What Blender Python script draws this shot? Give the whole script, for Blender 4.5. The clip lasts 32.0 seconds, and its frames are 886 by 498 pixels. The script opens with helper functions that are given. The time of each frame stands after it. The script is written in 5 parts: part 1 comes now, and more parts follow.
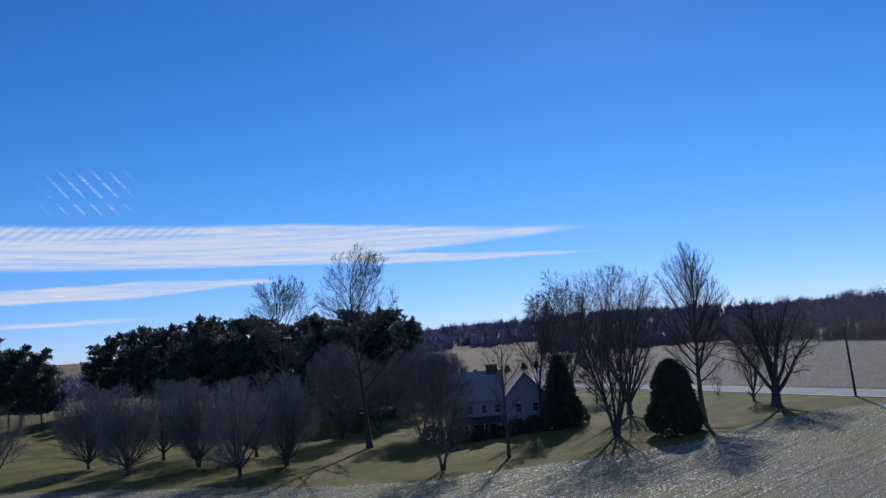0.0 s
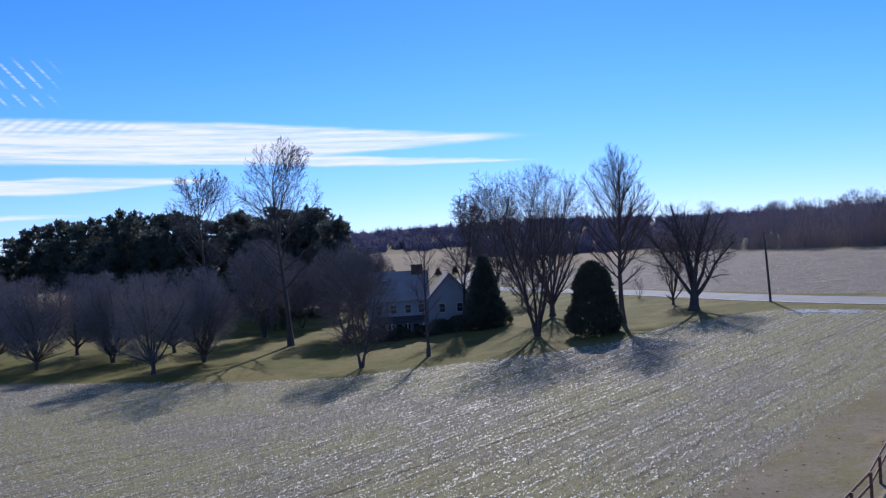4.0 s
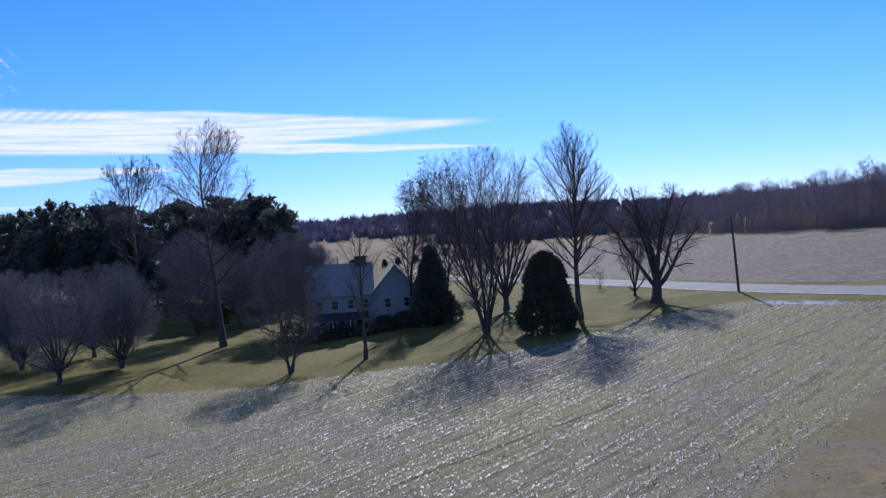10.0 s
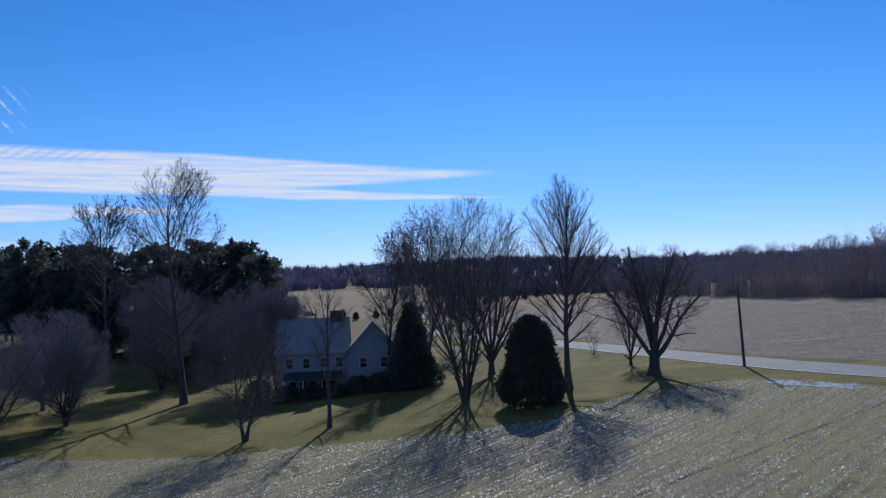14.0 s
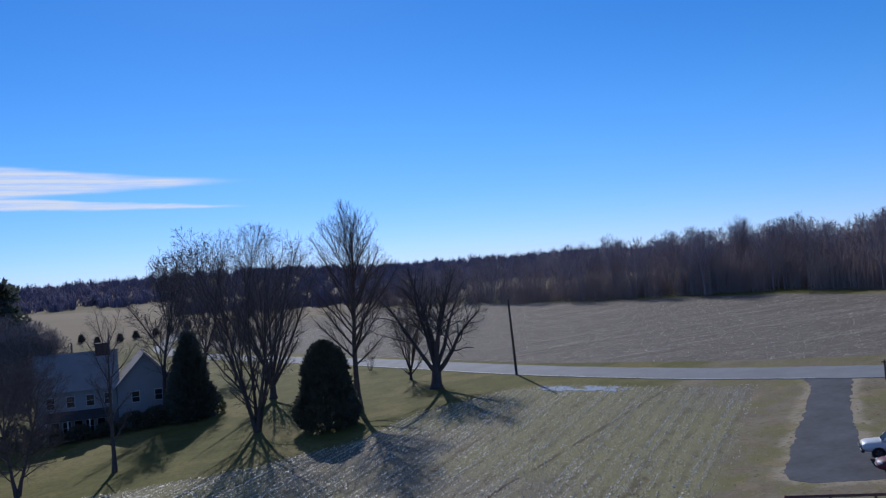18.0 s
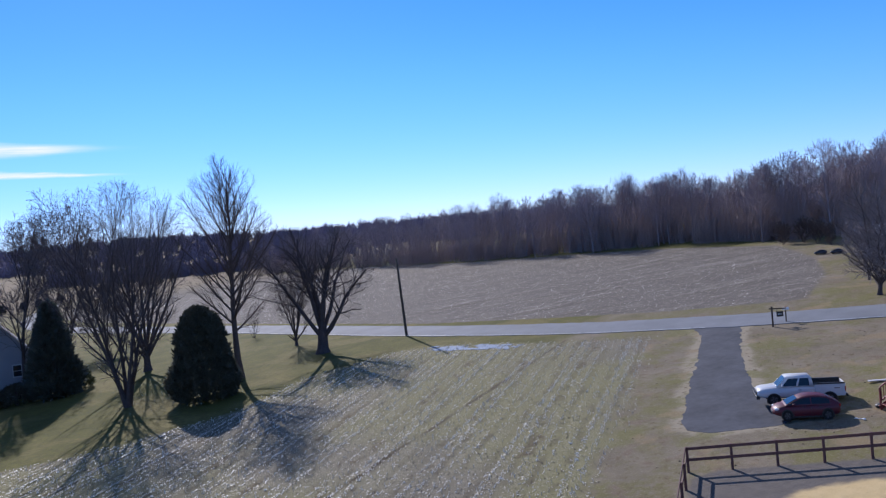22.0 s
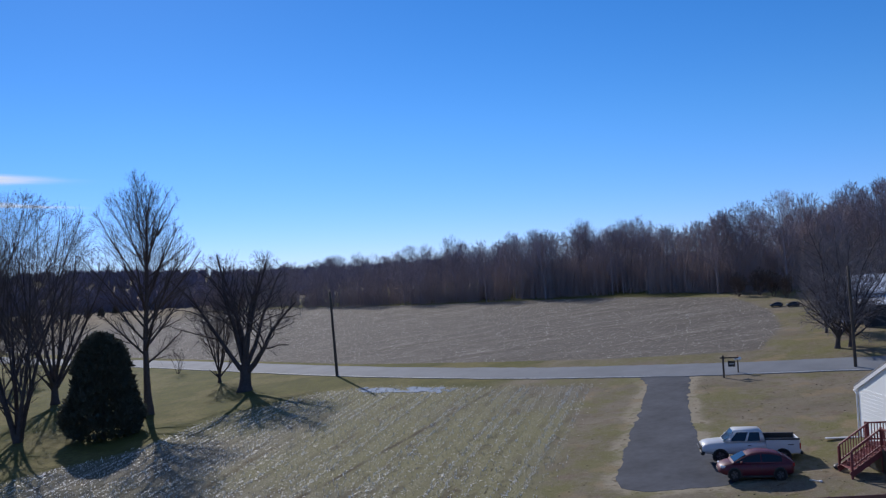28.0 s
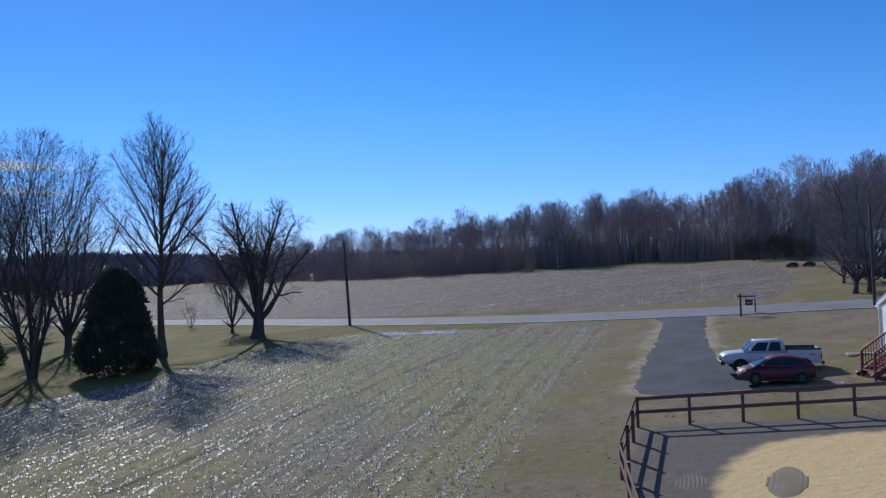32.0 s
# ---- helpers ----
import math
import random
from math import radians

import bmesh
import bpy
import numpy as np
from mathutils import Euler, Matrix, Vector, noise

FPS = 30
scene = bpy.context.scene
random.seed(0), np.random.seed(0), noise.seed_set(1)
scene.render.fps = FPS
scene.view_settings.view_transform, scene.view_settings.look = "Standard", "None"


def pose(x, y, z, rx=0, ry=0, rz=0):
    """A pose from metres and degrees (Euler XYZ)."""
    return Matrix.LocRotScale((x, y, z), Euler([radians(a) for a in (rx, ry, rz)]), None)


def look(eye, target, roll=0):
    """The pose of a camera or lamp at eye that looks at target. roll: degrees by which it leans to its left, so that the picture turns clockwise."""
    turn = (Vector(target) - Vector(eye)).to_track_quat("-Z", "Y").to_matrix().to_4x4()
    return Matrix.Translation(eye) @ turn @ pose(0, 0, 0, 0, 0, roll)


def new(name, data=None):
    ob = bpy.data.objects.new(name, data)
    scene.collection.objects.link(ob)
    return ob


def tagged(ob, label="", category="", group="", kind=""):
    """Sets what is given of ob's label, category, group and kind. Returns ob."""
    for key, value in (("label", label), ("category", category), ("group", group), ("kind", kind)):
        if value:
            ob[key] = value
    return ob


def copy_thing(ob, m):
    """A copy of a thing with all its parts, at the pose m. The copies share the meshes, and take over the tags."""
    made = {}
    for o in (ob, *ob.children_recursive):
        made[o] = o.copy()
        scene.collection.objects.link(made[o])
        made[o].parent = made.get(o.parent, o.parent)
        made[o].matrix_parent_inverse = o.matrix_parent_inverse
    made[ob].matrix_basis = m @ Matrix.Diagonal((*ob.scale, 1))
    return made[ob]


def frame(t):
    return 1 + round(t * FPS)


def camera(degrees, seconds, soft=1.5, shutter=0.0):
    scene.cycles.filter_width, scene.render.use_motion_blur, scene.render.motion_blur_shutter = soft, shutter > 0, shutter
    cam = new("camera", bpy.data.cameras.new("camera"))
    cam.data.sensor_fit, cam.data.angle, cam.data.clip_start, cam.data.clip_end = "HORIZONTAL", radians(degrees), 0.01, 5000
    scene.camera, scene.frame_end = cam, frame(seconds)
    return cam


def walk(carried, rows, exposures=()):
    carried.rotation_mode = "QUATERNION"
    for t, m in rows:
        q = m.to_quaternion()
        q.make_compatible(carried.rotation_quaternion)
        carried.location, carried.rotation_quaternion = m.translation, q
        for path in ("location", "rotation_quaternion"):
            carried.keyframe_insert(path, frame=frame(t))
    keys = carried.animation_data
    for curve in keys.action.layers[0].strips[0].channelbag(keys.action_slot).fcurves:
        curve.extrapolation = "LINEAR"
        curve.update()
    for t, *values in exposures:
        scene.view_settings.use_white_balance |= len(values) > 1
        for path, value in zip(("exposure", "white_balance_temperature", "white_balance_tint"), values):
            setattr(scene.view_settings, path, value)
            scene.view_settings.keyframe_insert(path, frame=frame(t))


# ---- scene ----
cam = camera(55.3, 32.0, soft=1.3)


def aim(x, y, z, yaw, pitch, roll):
    """A camera pose from its place, heading, tilt and lean in degrees."""
    a, p = radians(yaw), radians(pitch)
    ahead = Vector((-math.sin(a) * math.cos(p), math.cos(a) * math.cos(p), math.sin(p)))
    return look((x, y, z), Vector((x, y, z)) + ahead, roll)


PATH = [
    (0.0, -4.10, -11.20, 12.00, 5.00, 6.21, -4.50),
    (0.5, -4.37, -11.49, 11.98, 5.54, 4.14, -3.84),
    (1.0, -4.52, -11.85, 11.91, 5.54, 4.35, -3.85),
    (1.5, -4.43, -12.18, 11.95, 5.58, 4.23, -4.00),
    (2.0, -4.26, -11.90, 12.07, 5.48, 3.93, -4.15),
    (2.5, -3.55, -9.90, 11.58, 2.75, -0.47, -3.69),
    (3.0, -3.00, -9.00, 11.08, 1.99, -1.00, -3.66),
    (3.5, -2.53, -8.30, 10.99, 0.99, -0.55, -3.27),
    (5.5, -2.48, -7.68, 10.78, 2.60, -0.38, -2.59),
    (6.0, -2.53, -7.43, 10.84, 2.62, -0.41, -2.56),
    (6.5, -2.28, -6.53, 11.02, 2.28, -0.61, -2.91),
    (7.0, -1.86, -5.34, 10.93, 1.68, -0.71, -3.01),
    (7.5, -1.34, -3.77, 10.88, 0.68, -1.19, -3.29),
    (8.0, -0.94, -2.54, 10.94, 0.33, -1.05, -3.59),
    (8.5, -0.57, -1.31, 11.09, 0.24, -1.26, -3.86),
    (9.0, 0.00, 0.00, 11.03, -0.00, -1.20, -4.04),
    (9.5, 0.59, 1.45, 11.12, -0.48, -1.47, -4.10),
    (10.0, 1.17, 2.71, 11.13, -0.74, -1.52, -3.99),
    (10.5, 1.58, 4.06, 11.21, -1.03, -1.55, -4.18),
    (11.0, 2.10, 5.23, 11.27, -1.33, -1.57, -4.36),
    (11.5, 2.59, 6.43, 11.40, -1.59, -1.59, -4.29),
    (12.0, 2.94, 7.54, 11.39, -1.77, -1.50, -4.23),
    (12.5, 3.28, 8.79, 11.43, -1.83, -1.49, -4.42),
    (13.0, 3.66, 9.92, 11.44, -1.75, -1.40, -4.54),
    (13.5, 3.76, 10.86, 11.80, -0.89, 1.07, -2.44),
    (14.0, 3.90, 11.65, 11.79, -0.82, 1.88, -2.01),
    (14.5, 3.14, 12.00, 11.66, 4.54, 3.30, -1.04),
    (16.5, -0.47, 14.05, 12.38, -1.61, 3.34, -4.41),
    (17.0, -0.30, 12.66, 13.20, -8.64, 2.20, -5.57),
    (17.5, -1.10, 9.57, 14.09, -15.96, 1.41, -4.77),
    (18.0, -1.70, 10.33, 13.95, -18.38, 1.46, -4.14),
    (18.5, -2.08, 10.42, 13.95, -18.82, 1.31, -3.98),
    (19.0, -2.20, 10.47, 13.92, -19.06, 0.96, -4.01),
    (19.5, -2.28, 10.53, 13.90, -19.49, 1.00, -3.86),
    (20.0, -1.96, 11.11, 13.67, -20.24, 0.40, -4.24),
    (20.5, -1.26, 12.04, 13.21, -21.38, 0.44, -4.29),
    (21.0, -0.76, 13.53, 12.99, -24.81, -0.73, -5.17),
    (21.5, -0.17, 14.02, 12.91, -25.41, -1.36, -5.09),
    (22.0, 0.24, 14.31, 12.95, -25.57, -1.44, -5.23),
    (22.5, 0.91, 14.74, 12.94, -25.74, -1.52, -5.28),
    (23.0, 1.70, 15.15, 12.96, -25.87, -1.64, -5.29),
    (23.5, 2.35, 15.55, 13.02, -26.07, -1.95, -5.18),
    (24.0, 3.02, 15.99, 13.10, -26.11, -1.97, -5.03),
    (24.5, 3.74, 16.61, 13.14, -26.21, -1.99, -4.99),
    (25.0, 4.40, 17.14, 13.20, -26.39, -2.09, -4.94),
    (25.5, 4.90, 17.64, 13.38, -26.67, -1.98, -4.81),
    (26.0, 5.11, 18.12, 13.28, -27.34, -1.00, -4.41),
    (26.5, 5.32, 18.35, 12.74, -28.08, 1.44, -4.04),
    (28.5, 5.37, 18.86, 10.76, -28.21, 1.63, -2.74),
    (29.0, 5.47, 19.15, 10.29, -28.07, 0.10, -3.73),
    (29.5, 5.38, 19.21, 9.72, -27.36, 0.73, -3.33),
    (30.0, 5.38, 19.31, 9.08, -27.07, 0.88, -3.05),
    (30.5, 5.22, 19.27, 8.48, -26.92, 1.01, -2.67),
    (31.0, 5.07, 19.24, 7.88, -26.85, 1.07, -2.43),
    (31.5, 4.89, 19.20, 7.22, -27.06, 1.13, -2.08),
    (32.0, 4.85, 19.32, 6.62, -27.60, 1.21, -1.91),
]
EXPOSURES = [(t, stops, kelvin, 18 if 3 <= t <= 13 or 21.5 <= t <= 26 else 13) for t, stops, kelvin in (
    (0.0, -0.42, 5950), (2.0, -0.42, 5950), (2.5, -0.12, 6150), (3.0, -0.1, 6100), (3.5, 0.05, 5980), (13.0, 0.07, 5980), (14.0, -0.3, 6050), (14.5, -0.5, 5950), (16.5, -0.36, 5950),
    (19.5, -0.33, 5950), (20.5, -0.22, 6050), (21.0, -0.24, 5950), (21.5, 0.06, 6020), (22.5, 0.15, 6060), (26.0, 0.15, 6060), (26.5, -0.25, 6250), (28.5, -0.25, 6200), (29.0, -0.03, 6300),
    (30.0, -0.1, 6250), (31.0, -0.2, 6050), (32.0, -0.18, 6050))]
walk(cam, [(t, aim(*row)) for t, *row in PATH], EXPOSURES)

# ---- light ----
SUN_AZ, SUN_EL = 7.0, 30.5      # degrees to the right of +y, and above the horizon
world = bpy.data.worlds.new("sky")
scene.world = world
world.use_nodes = True


class Nodes:
    """A short hand for building node trees."""

    def __init__(self, tree):
        self.tree = tree
        tree.nodes.clear()

    def add(self, kind, inputs=None, **props):
        n = self.tree.nodes.new(kind)
        for k, v in props.items():
            setattr(n, k, v)
        for k, v in (inputs or {}).items():
            if isinstance(v, bpy.types.NodeSocket):
                self.tree.links.new(v, n.inputs[k])
            else:
                n.inputs[k].default_value = v
        return n

    def math(self, op, a, b=0.0, c=0.0, clamp=False):
        return self.add("ShaderNodeMath", {0: a, 1: b, 2: c}, operation=op, use_clamp=clamp).outputs[0]

    def step(self, v, lo, hi):
        return self.add("ShaderNodeMapRange", {0: v, 1: lo, 2: hi, 3: 0.0, 4: 1.0}, interpolation_type="SMOOTHSTEP").outputs[0]

    def mix(self, f, a, b):
        n = self.add("ShaderNodeMix", {0: f, 6: a, 7: b}, data_type="RGBA")
        return n.outputs[2]

    def noise(self, vec, scale, detail=3.0, rough=0.55):
        return self.add("ShaderNodeTexNoise", {"Vector": vec, "Scale": scale, "Detail": detail, "Roughness": rough}).outputs[0]


def rgba(c):
    return (c[0], c[1], c[2], 1.0)


w = Nodes(world.node_tree)
sky = w.add("ShaderNodeTexSky", sky_type="NISHITA", sun_disc=False, sun_elevation=radians(SUN_EL), sun_rotation=radians(SUN_AZ),
            altitude=1500.0, air_density=1.0, dust_density=0.1, ozone_density=5.0)
gen = w.add("ShaderNodeTexCoord").outputs["Generated"]
sep = w.add("ShaderNodeSeparateXYZ", {0: gen})
az = w.math("MULTIPLY", w.math("ARCTAN2", sep.outputs[0], sep.outputs[1]), 180 / math.pi)
el = w.math("MULTIPLY", w.math("ARCSINE", sep.outputs[2]), 180 / math.pi)
flat = w.add("ShaderNodeCombineXYZ", {0: w.math("MULTIPLY", az, 0.16), 1: w.math("MULTIPLY", el, 1.5), 2: 0.0}).outputs[0]
wisp = w.noise(flat, 1.3, 6.0, 0.6)
fine = w.noise(flat, 5.0, 5.0, 0.6)


def band(az_tip, az_full, el_mid, tilt, half, soft):
    """A long streak of cirrus that thins out towards az_tip."""
    mid = w.math("MULTIPLY_ADD", w.math("SUBTRACT", az, az_full), tilt, el_mid)
    mid = w.math("ADD", mid, w.math("MULTIPLY", w.math("SUBTRACT", wisp, 0.5), 0.4))
    off = w.math("ABSOLUTE", w.math("SUBTRACT", el, mid))
    reach = w.step(az, az_tip, az_full)
    width = w.math("MULTIPLY", reach, half)
    inside = w.math("SUBTRACT", width, off)
    return w.math("MULTIPLY", w.step(inside, -soft, soft), w.step(reach, 0.0, 0.25))


cover = 0.0
for spec in ((9.0, -19.0, 7.3, -0.018, 1.3, 0.2), (8.0, -9.0, 5.85, -0.045, 0.32, 0.1), (-14.0, -25.0, 4.75, 0.02, 0.44, 0.12),
             (-22.0, -32.0, 2.87, 0.0, 0.12, 0.12)):
    cover = w.math("MAXIMUM", cover, band(*spec))
long = w.add("ShaderNodeCombineXYZ", {0: w.math("MULTIPLY", az, 0.11), 1: w.math("MULTIPLY_ADD", az, 0.05, w.math("MULTIPLY", el, 2.6)), 2: 3.0}).outputs[0]
streak = w.noise(long, 1.4, 7.0, 0.62)
rib = w.math("MULTIPLY_ADD", w.math("SINE", w.math("MULTIPLY", w.math("MULTIPLY_ADD", el, -1.6, az), 7.5)), 0.5, 0.5)
ribbed = w.math("MULTIPLY", w.math("MULTIPLY", rib, w.step(az, -19.0, -23.0)), w.step(el, 7.6, 8.3))
thin = w.math("MULTIPLY_ADD", w.step(streak, 0.32, 0.62), 0.58, 0.36, clamp=True)
thin = w.math("MULTIPLY", thin, w.math("MULTIPLY_ADD", ribbed, -0.45, 1.0))
cover = w.math("MULTIPLY", cover, w.math("MULTIPLY_ADD", fine, 0.35, w.math("MULTIPLY", thin, 0.85), clamp=True))
# small ripples of cloud over the streaks
slant = w.math("MULTIPLY_ADD", el, 0.9, w.math("MULTIPLY", az, 1.0))
rip = w.math("MULTIPLY_ADD", w.math("SINE", w.math("MULTIPLY", slant, 6.4)), 0.5, 0.5)
zone = w.math("MULTIPLY", w.math("MULTIPLY", w.step(az, -31.0, -28.5), w.step(az, -24.6, -26.5)), w.math("MULTIPLY", w.step(el, 9.4, 9.9), w.step(el, 12.6, 11.6)))
gap = w.step(w.math("ABSOLUTE", w.math("SUBTRACT", el, 10.45)), 0.1, 0.3)
ripple = w.math("MULTIPLY", w.math("MULTIPLY", w.step(rip, 0.8, 1.0), zone), w.math("MULTIPLY", gap, w.step(fine, 0.35, 0.6)))
cover = w.math("MAXIMUM", cover, w.math("MULTIPLY", ripple, 0.5))
high = w.step(el, 24.0, 62.0)
tint = w.add("ShaderNodeHueSaturation", {"Saturation": w.math("MULTIPLY_ADD", high, -0.5, 1.22), "Value": w.math("MULTIPLY_ADD", high, 0.3, 1.0), "Color": sky.outputs[0]}).outputs[0]
tint = w.add("ShaderNodeMix", {0: 1.0, 6: tint, 7: (0.89, 0.985, 1.13, 1.0)}, data_type="RGBA", blend_type="MULTIPLY").outputs[2]
low = w.step(el, 11.0, 0.0)
tint = w.add("ShaderNodeMix", {0: low, 6: tint, 7: (0.8, 0.815, 1.06, 1.0)}, data_type="RGBA", blend_type="MULTIPLY").outputs[2]
lit = w.mix(cover, tint, (7.4, 7.8, 8.5, 1.0))
bg = w.add("ShaderNodeBackground", {"Color": lit, "Strength": 0.115})
w.tree.links.new(bg.outputs[0], w.add("ShaderNodeOutputWorld").inputs[0])

sun = new("sun", bpy.data.lights.new("sun", "SUN"))
sun.data.energy, sun.data.angle, sun.data.color = 4.8, radians(0.6), (1.0, 0.95, 0.87)
to_sun = Vector((math.sin(radians(SUN_AZ)) * math.cos(radians(SUN_EL)), math.cos(radians(SUN_AZ)) * math.cos(radians(SUN_EL)), math.sin(radians(SUN_EL))))
sun.matrix_world = look(to_sun * 50, (0, 0, 0))


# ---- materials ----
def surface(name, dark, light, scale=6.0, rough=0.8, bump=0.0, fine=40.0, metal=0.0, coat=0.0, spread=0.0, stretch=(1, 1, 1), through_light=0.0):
    """A surface that wanders between two colours at two scales, with fine relief. spread: how far single objects differ."""
    m = bpy.data.materials.new(name)
    m.use_nodes = True
    n = Nodes(m.node_tree)
    pos = n.add("ShaderNodeTexCoord").outputs["Object"]
    pos = n.add("ShaderNodeMapping", {"Vector": pos, "Scale": stretch}).outputs[0]
    a, b = n.noise(pos, scale, 4.0), n.noise(pos, fine, 3.0)
    f = n.math("MULTIPLY_ADD", b, 0.5, n.math("MULTIPLY_ADD", a, 1.1, -0.3), clamp=True)
    col = n.mix(f, rgba(dark), rgba(light))
    if spread:
        rnd = n.add("ShaderNodeObjectInfo").outputs["Random"]
        col = n.add("ShaderNodeHueSaturation", {"Value": n.math("MULTIPLY_ADD", rnd, spread, 1 - spread / 2), "Color": col}).outputs[0]
    ins = {"Base Color": col, "Roughness": rough, "Metallic": metal, "Coat Weight": coat, "Specular IOR Level": 0.2 if rough > 0.75 else 0.5}
    if bump:
        ins["Normal"] = n.add("ShaderNodeBump", {"Strength": bump, "Distance": 0.02, "Height": b}).outputs[0]
    s = n.add("ShaderNodeBsdfPrincipled", ins)
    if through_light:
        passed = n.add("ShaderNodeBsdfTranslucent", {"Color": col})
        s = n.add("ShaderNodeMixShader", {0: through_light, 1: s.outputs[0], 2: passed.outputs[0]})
    n.tree.links.new(s.outputs[0], n.add("ShaderNodeOutputMaterial").inputs[0])
    return m


BARK = surface("grey_bark", (0.05, 0.042, 0.042), (0.125, 0.1, 0.098), 3, 0.9, 0.6, 25)
BARK_RED = surface("reddish_bark", (0.065, 0.048, 0.042), (0.17, 0.125, 0.105), 3, 0.9, 0.6, 25)
TWIG = surface("twig_bark", (0.1, 0.078, 0.078), (0.19, 0.155, 0.15), 1, 0.85)
TWIG_PALE = surface("pale_twig_bark", (0.18, 0.156, 0.16), (0.31, 0.272, 0.275), 1, 0.85)
WOODS_BARK = surface("woodland_bark", (0.22, 0.185, 0.2), (0.37, 0.315, 0.335), 0.4, 0.95, spread=0.35)
BRUSH = surface("dry_brush", (0.26, 0.205, 0.2), (0.43, 0.345, 0.33), 0.3, 0.95)
# bluish purple of the distant haze is put into the ridge trees' colour
HAZY_RIDGE = surface("haze_tinted_far_bark", (0.15, 0.13, 0.18), (0.24, 0.21, 0.28), 0.02, 0.95)
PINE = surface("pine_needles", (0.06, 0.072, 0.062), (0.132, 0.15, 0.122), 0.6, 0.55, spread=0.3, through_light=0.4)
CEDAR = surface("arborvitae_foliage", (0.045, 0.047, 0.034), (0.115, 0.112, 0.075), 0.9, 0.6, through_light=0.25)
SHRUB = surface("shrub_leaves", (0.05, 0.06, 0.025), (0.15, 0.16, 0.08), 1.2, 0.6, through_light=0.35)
ASPHALT = surface("worn_asphalt", (0.115, 0.125, 0.14), (0.21, 0.224, 0.245), 0.35, 0.85, 0.4, 9)
DRIVE = surface("dark_asphalt", (0.016, 0.019, 0.028), (0.095, 0.102, 0.122), 0.45, 0.85, 0.5, 2.4, stretch=(1, 1, 1))
PAINT_LINE = surface("road_paint", (0.5, 0.5, 0.48), (0.75, 0.75, 0.72), 1.5, 0.7)
FENCE = surface("brown_fence_paint", (0.075, 0.033, 0.03), (0.18, 0.08, 0.066), 2, 0.7, 0.4, 30)
REDWOOD = surface("red_deck_stain", (0.11, 0.022, 0.022), (0.24, 0.05, 0.05), 2, 0.65, 0.3, 30)
SIDING = surface("white_vinyl_siding", (0.8, 0.82, 0.8), (0.88, 0.89, 0.87), 0.6, 0.5)
TRIM = surface("white_trim", (0.7, 0.7, 0.7), (0.82, 0.82, 0.82), 2, 0.5)
# the farmhouse grey is darkened to take in the shade of its trees
GREY_SIDING = surface("shade_darkened_grey_siding", (0.21, 0.208, 0.228), (0.3, 0.296, 0.318), 0.5, 0.6)
GREY_TRIM = surface("plain_grey_trim", (0.38, 0.38, 0.4), (0.5, 0.5, 0.52), 2, 0.6)
SHINGLE = surface("grey_shingles", (0.17, 0.17, 0.175), (0.32, 0.32, 0.325), 0.8, 0.9, 0.5, 8)
FARM_ROOF = surface("old_dark_shingles", (0.2, 0.19, 0.2), (0.33, 0.31, 0.32), 0.6, 1.0, 0.5, 6)
DARK = surface("dark_shingles", (0.03, 0.03, 0.033), (0.07, 0.07, 0.075), 1, 0.9)
BRICK = surface("brick", (0.06, 0.035, 0.03), (0.13, 0.075, 0.062), 3, 0.9)
METAL_ROOF = surface("pale_metal_roof", (0.66, 0.68, 0.71), (0.82, 0.84, 0.86), 0.4, 0.4)
POLE_WOOD = surface("weathered_pole", (0.05, 0.04, 0.034), (0.13, 0.105, 0.085), 1.5, 0.9, 0.4, 20, stretch=(1, 1, 0.15))
SILVER = surface("white_truck_paint", (0.5, 0.51, 0.52), (0.62, 0.63, 0.64), 0.7, 0.4, coat=0.3)
RED_PAINT = surface("red_car_paint", (0.075, 0.005, 0.014), (0.115, 0.007, 0.02), 0.7, 0.5, coat=0.12)
RUBBER = surface("tyre_rubber", (0.012, 0.012, 0.012), (0.03, 0.03, 0.03), 8, 0.85)
ALLOY = surface("alloy", (0.06, 0.06, 0.066), (0.12, 0.12, 0.13), 5, 0.5, metal=0.3)
BLACK = surface("black_plastic", (0.012, 0.012, 0.013), (0.035, 0.035, 0.037), 5, 0.5)
GLASS = surface("dark_glass", (0.01, 0.013, 0.016), (0.02, 0.024, 0.03), 1, 0.06)
LENS = surface("lamp_lens", (0.6, 0.62, 0.66), (0.8, 0.82, 0.86), 5, 0.1)
TAIL = surface("tail_lens", (0.25, 0.01, 0.01), (0.4, 0.02, 0.02), 5, 0.2)
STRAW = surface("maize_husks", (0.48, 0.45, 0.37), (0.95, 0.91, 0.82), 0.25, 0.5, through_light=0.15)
# the snow's blue is sky reflection put into its base colour
SNOW = surface("sky_tinted_old_snow", (0.17, 0.21, 0.28), (0.34, 0.4, 0.5), 0.9, 0.95, 0.3, 12)


# ---- ground ----
def ramp(v, lo, hi):
    f = min(1.0, max(0.0, (v - lo) / (hi - lo)))
    return f * f * (3 - 2 * f)


def lie(x, y):
    """The height of the ground: it rises to the east, lies flatter to the west and climbs to a far ridge."""
    z = -3.12 + 0.0917 * min(x, 118.0)
    if x < -18:
        z = -4.77 + 4.0 * ramp(y, 130, 260)* ramp(-x, 18, 70)
    r = math.hypot(x, y)
    f = ramp(r, 240, 520)
    z = z * (1 - f) + f * (5.0 - 2.5 * ramp(x, -200, 300))
    ridge = ramp(r, 560, 860) * ramp(y, -100, 300)
    return z + ridge * (15.0 + 3.5 * math.sin(x * 0.006 + 1.0) + 1.5 * math.sin(x * 0.021))


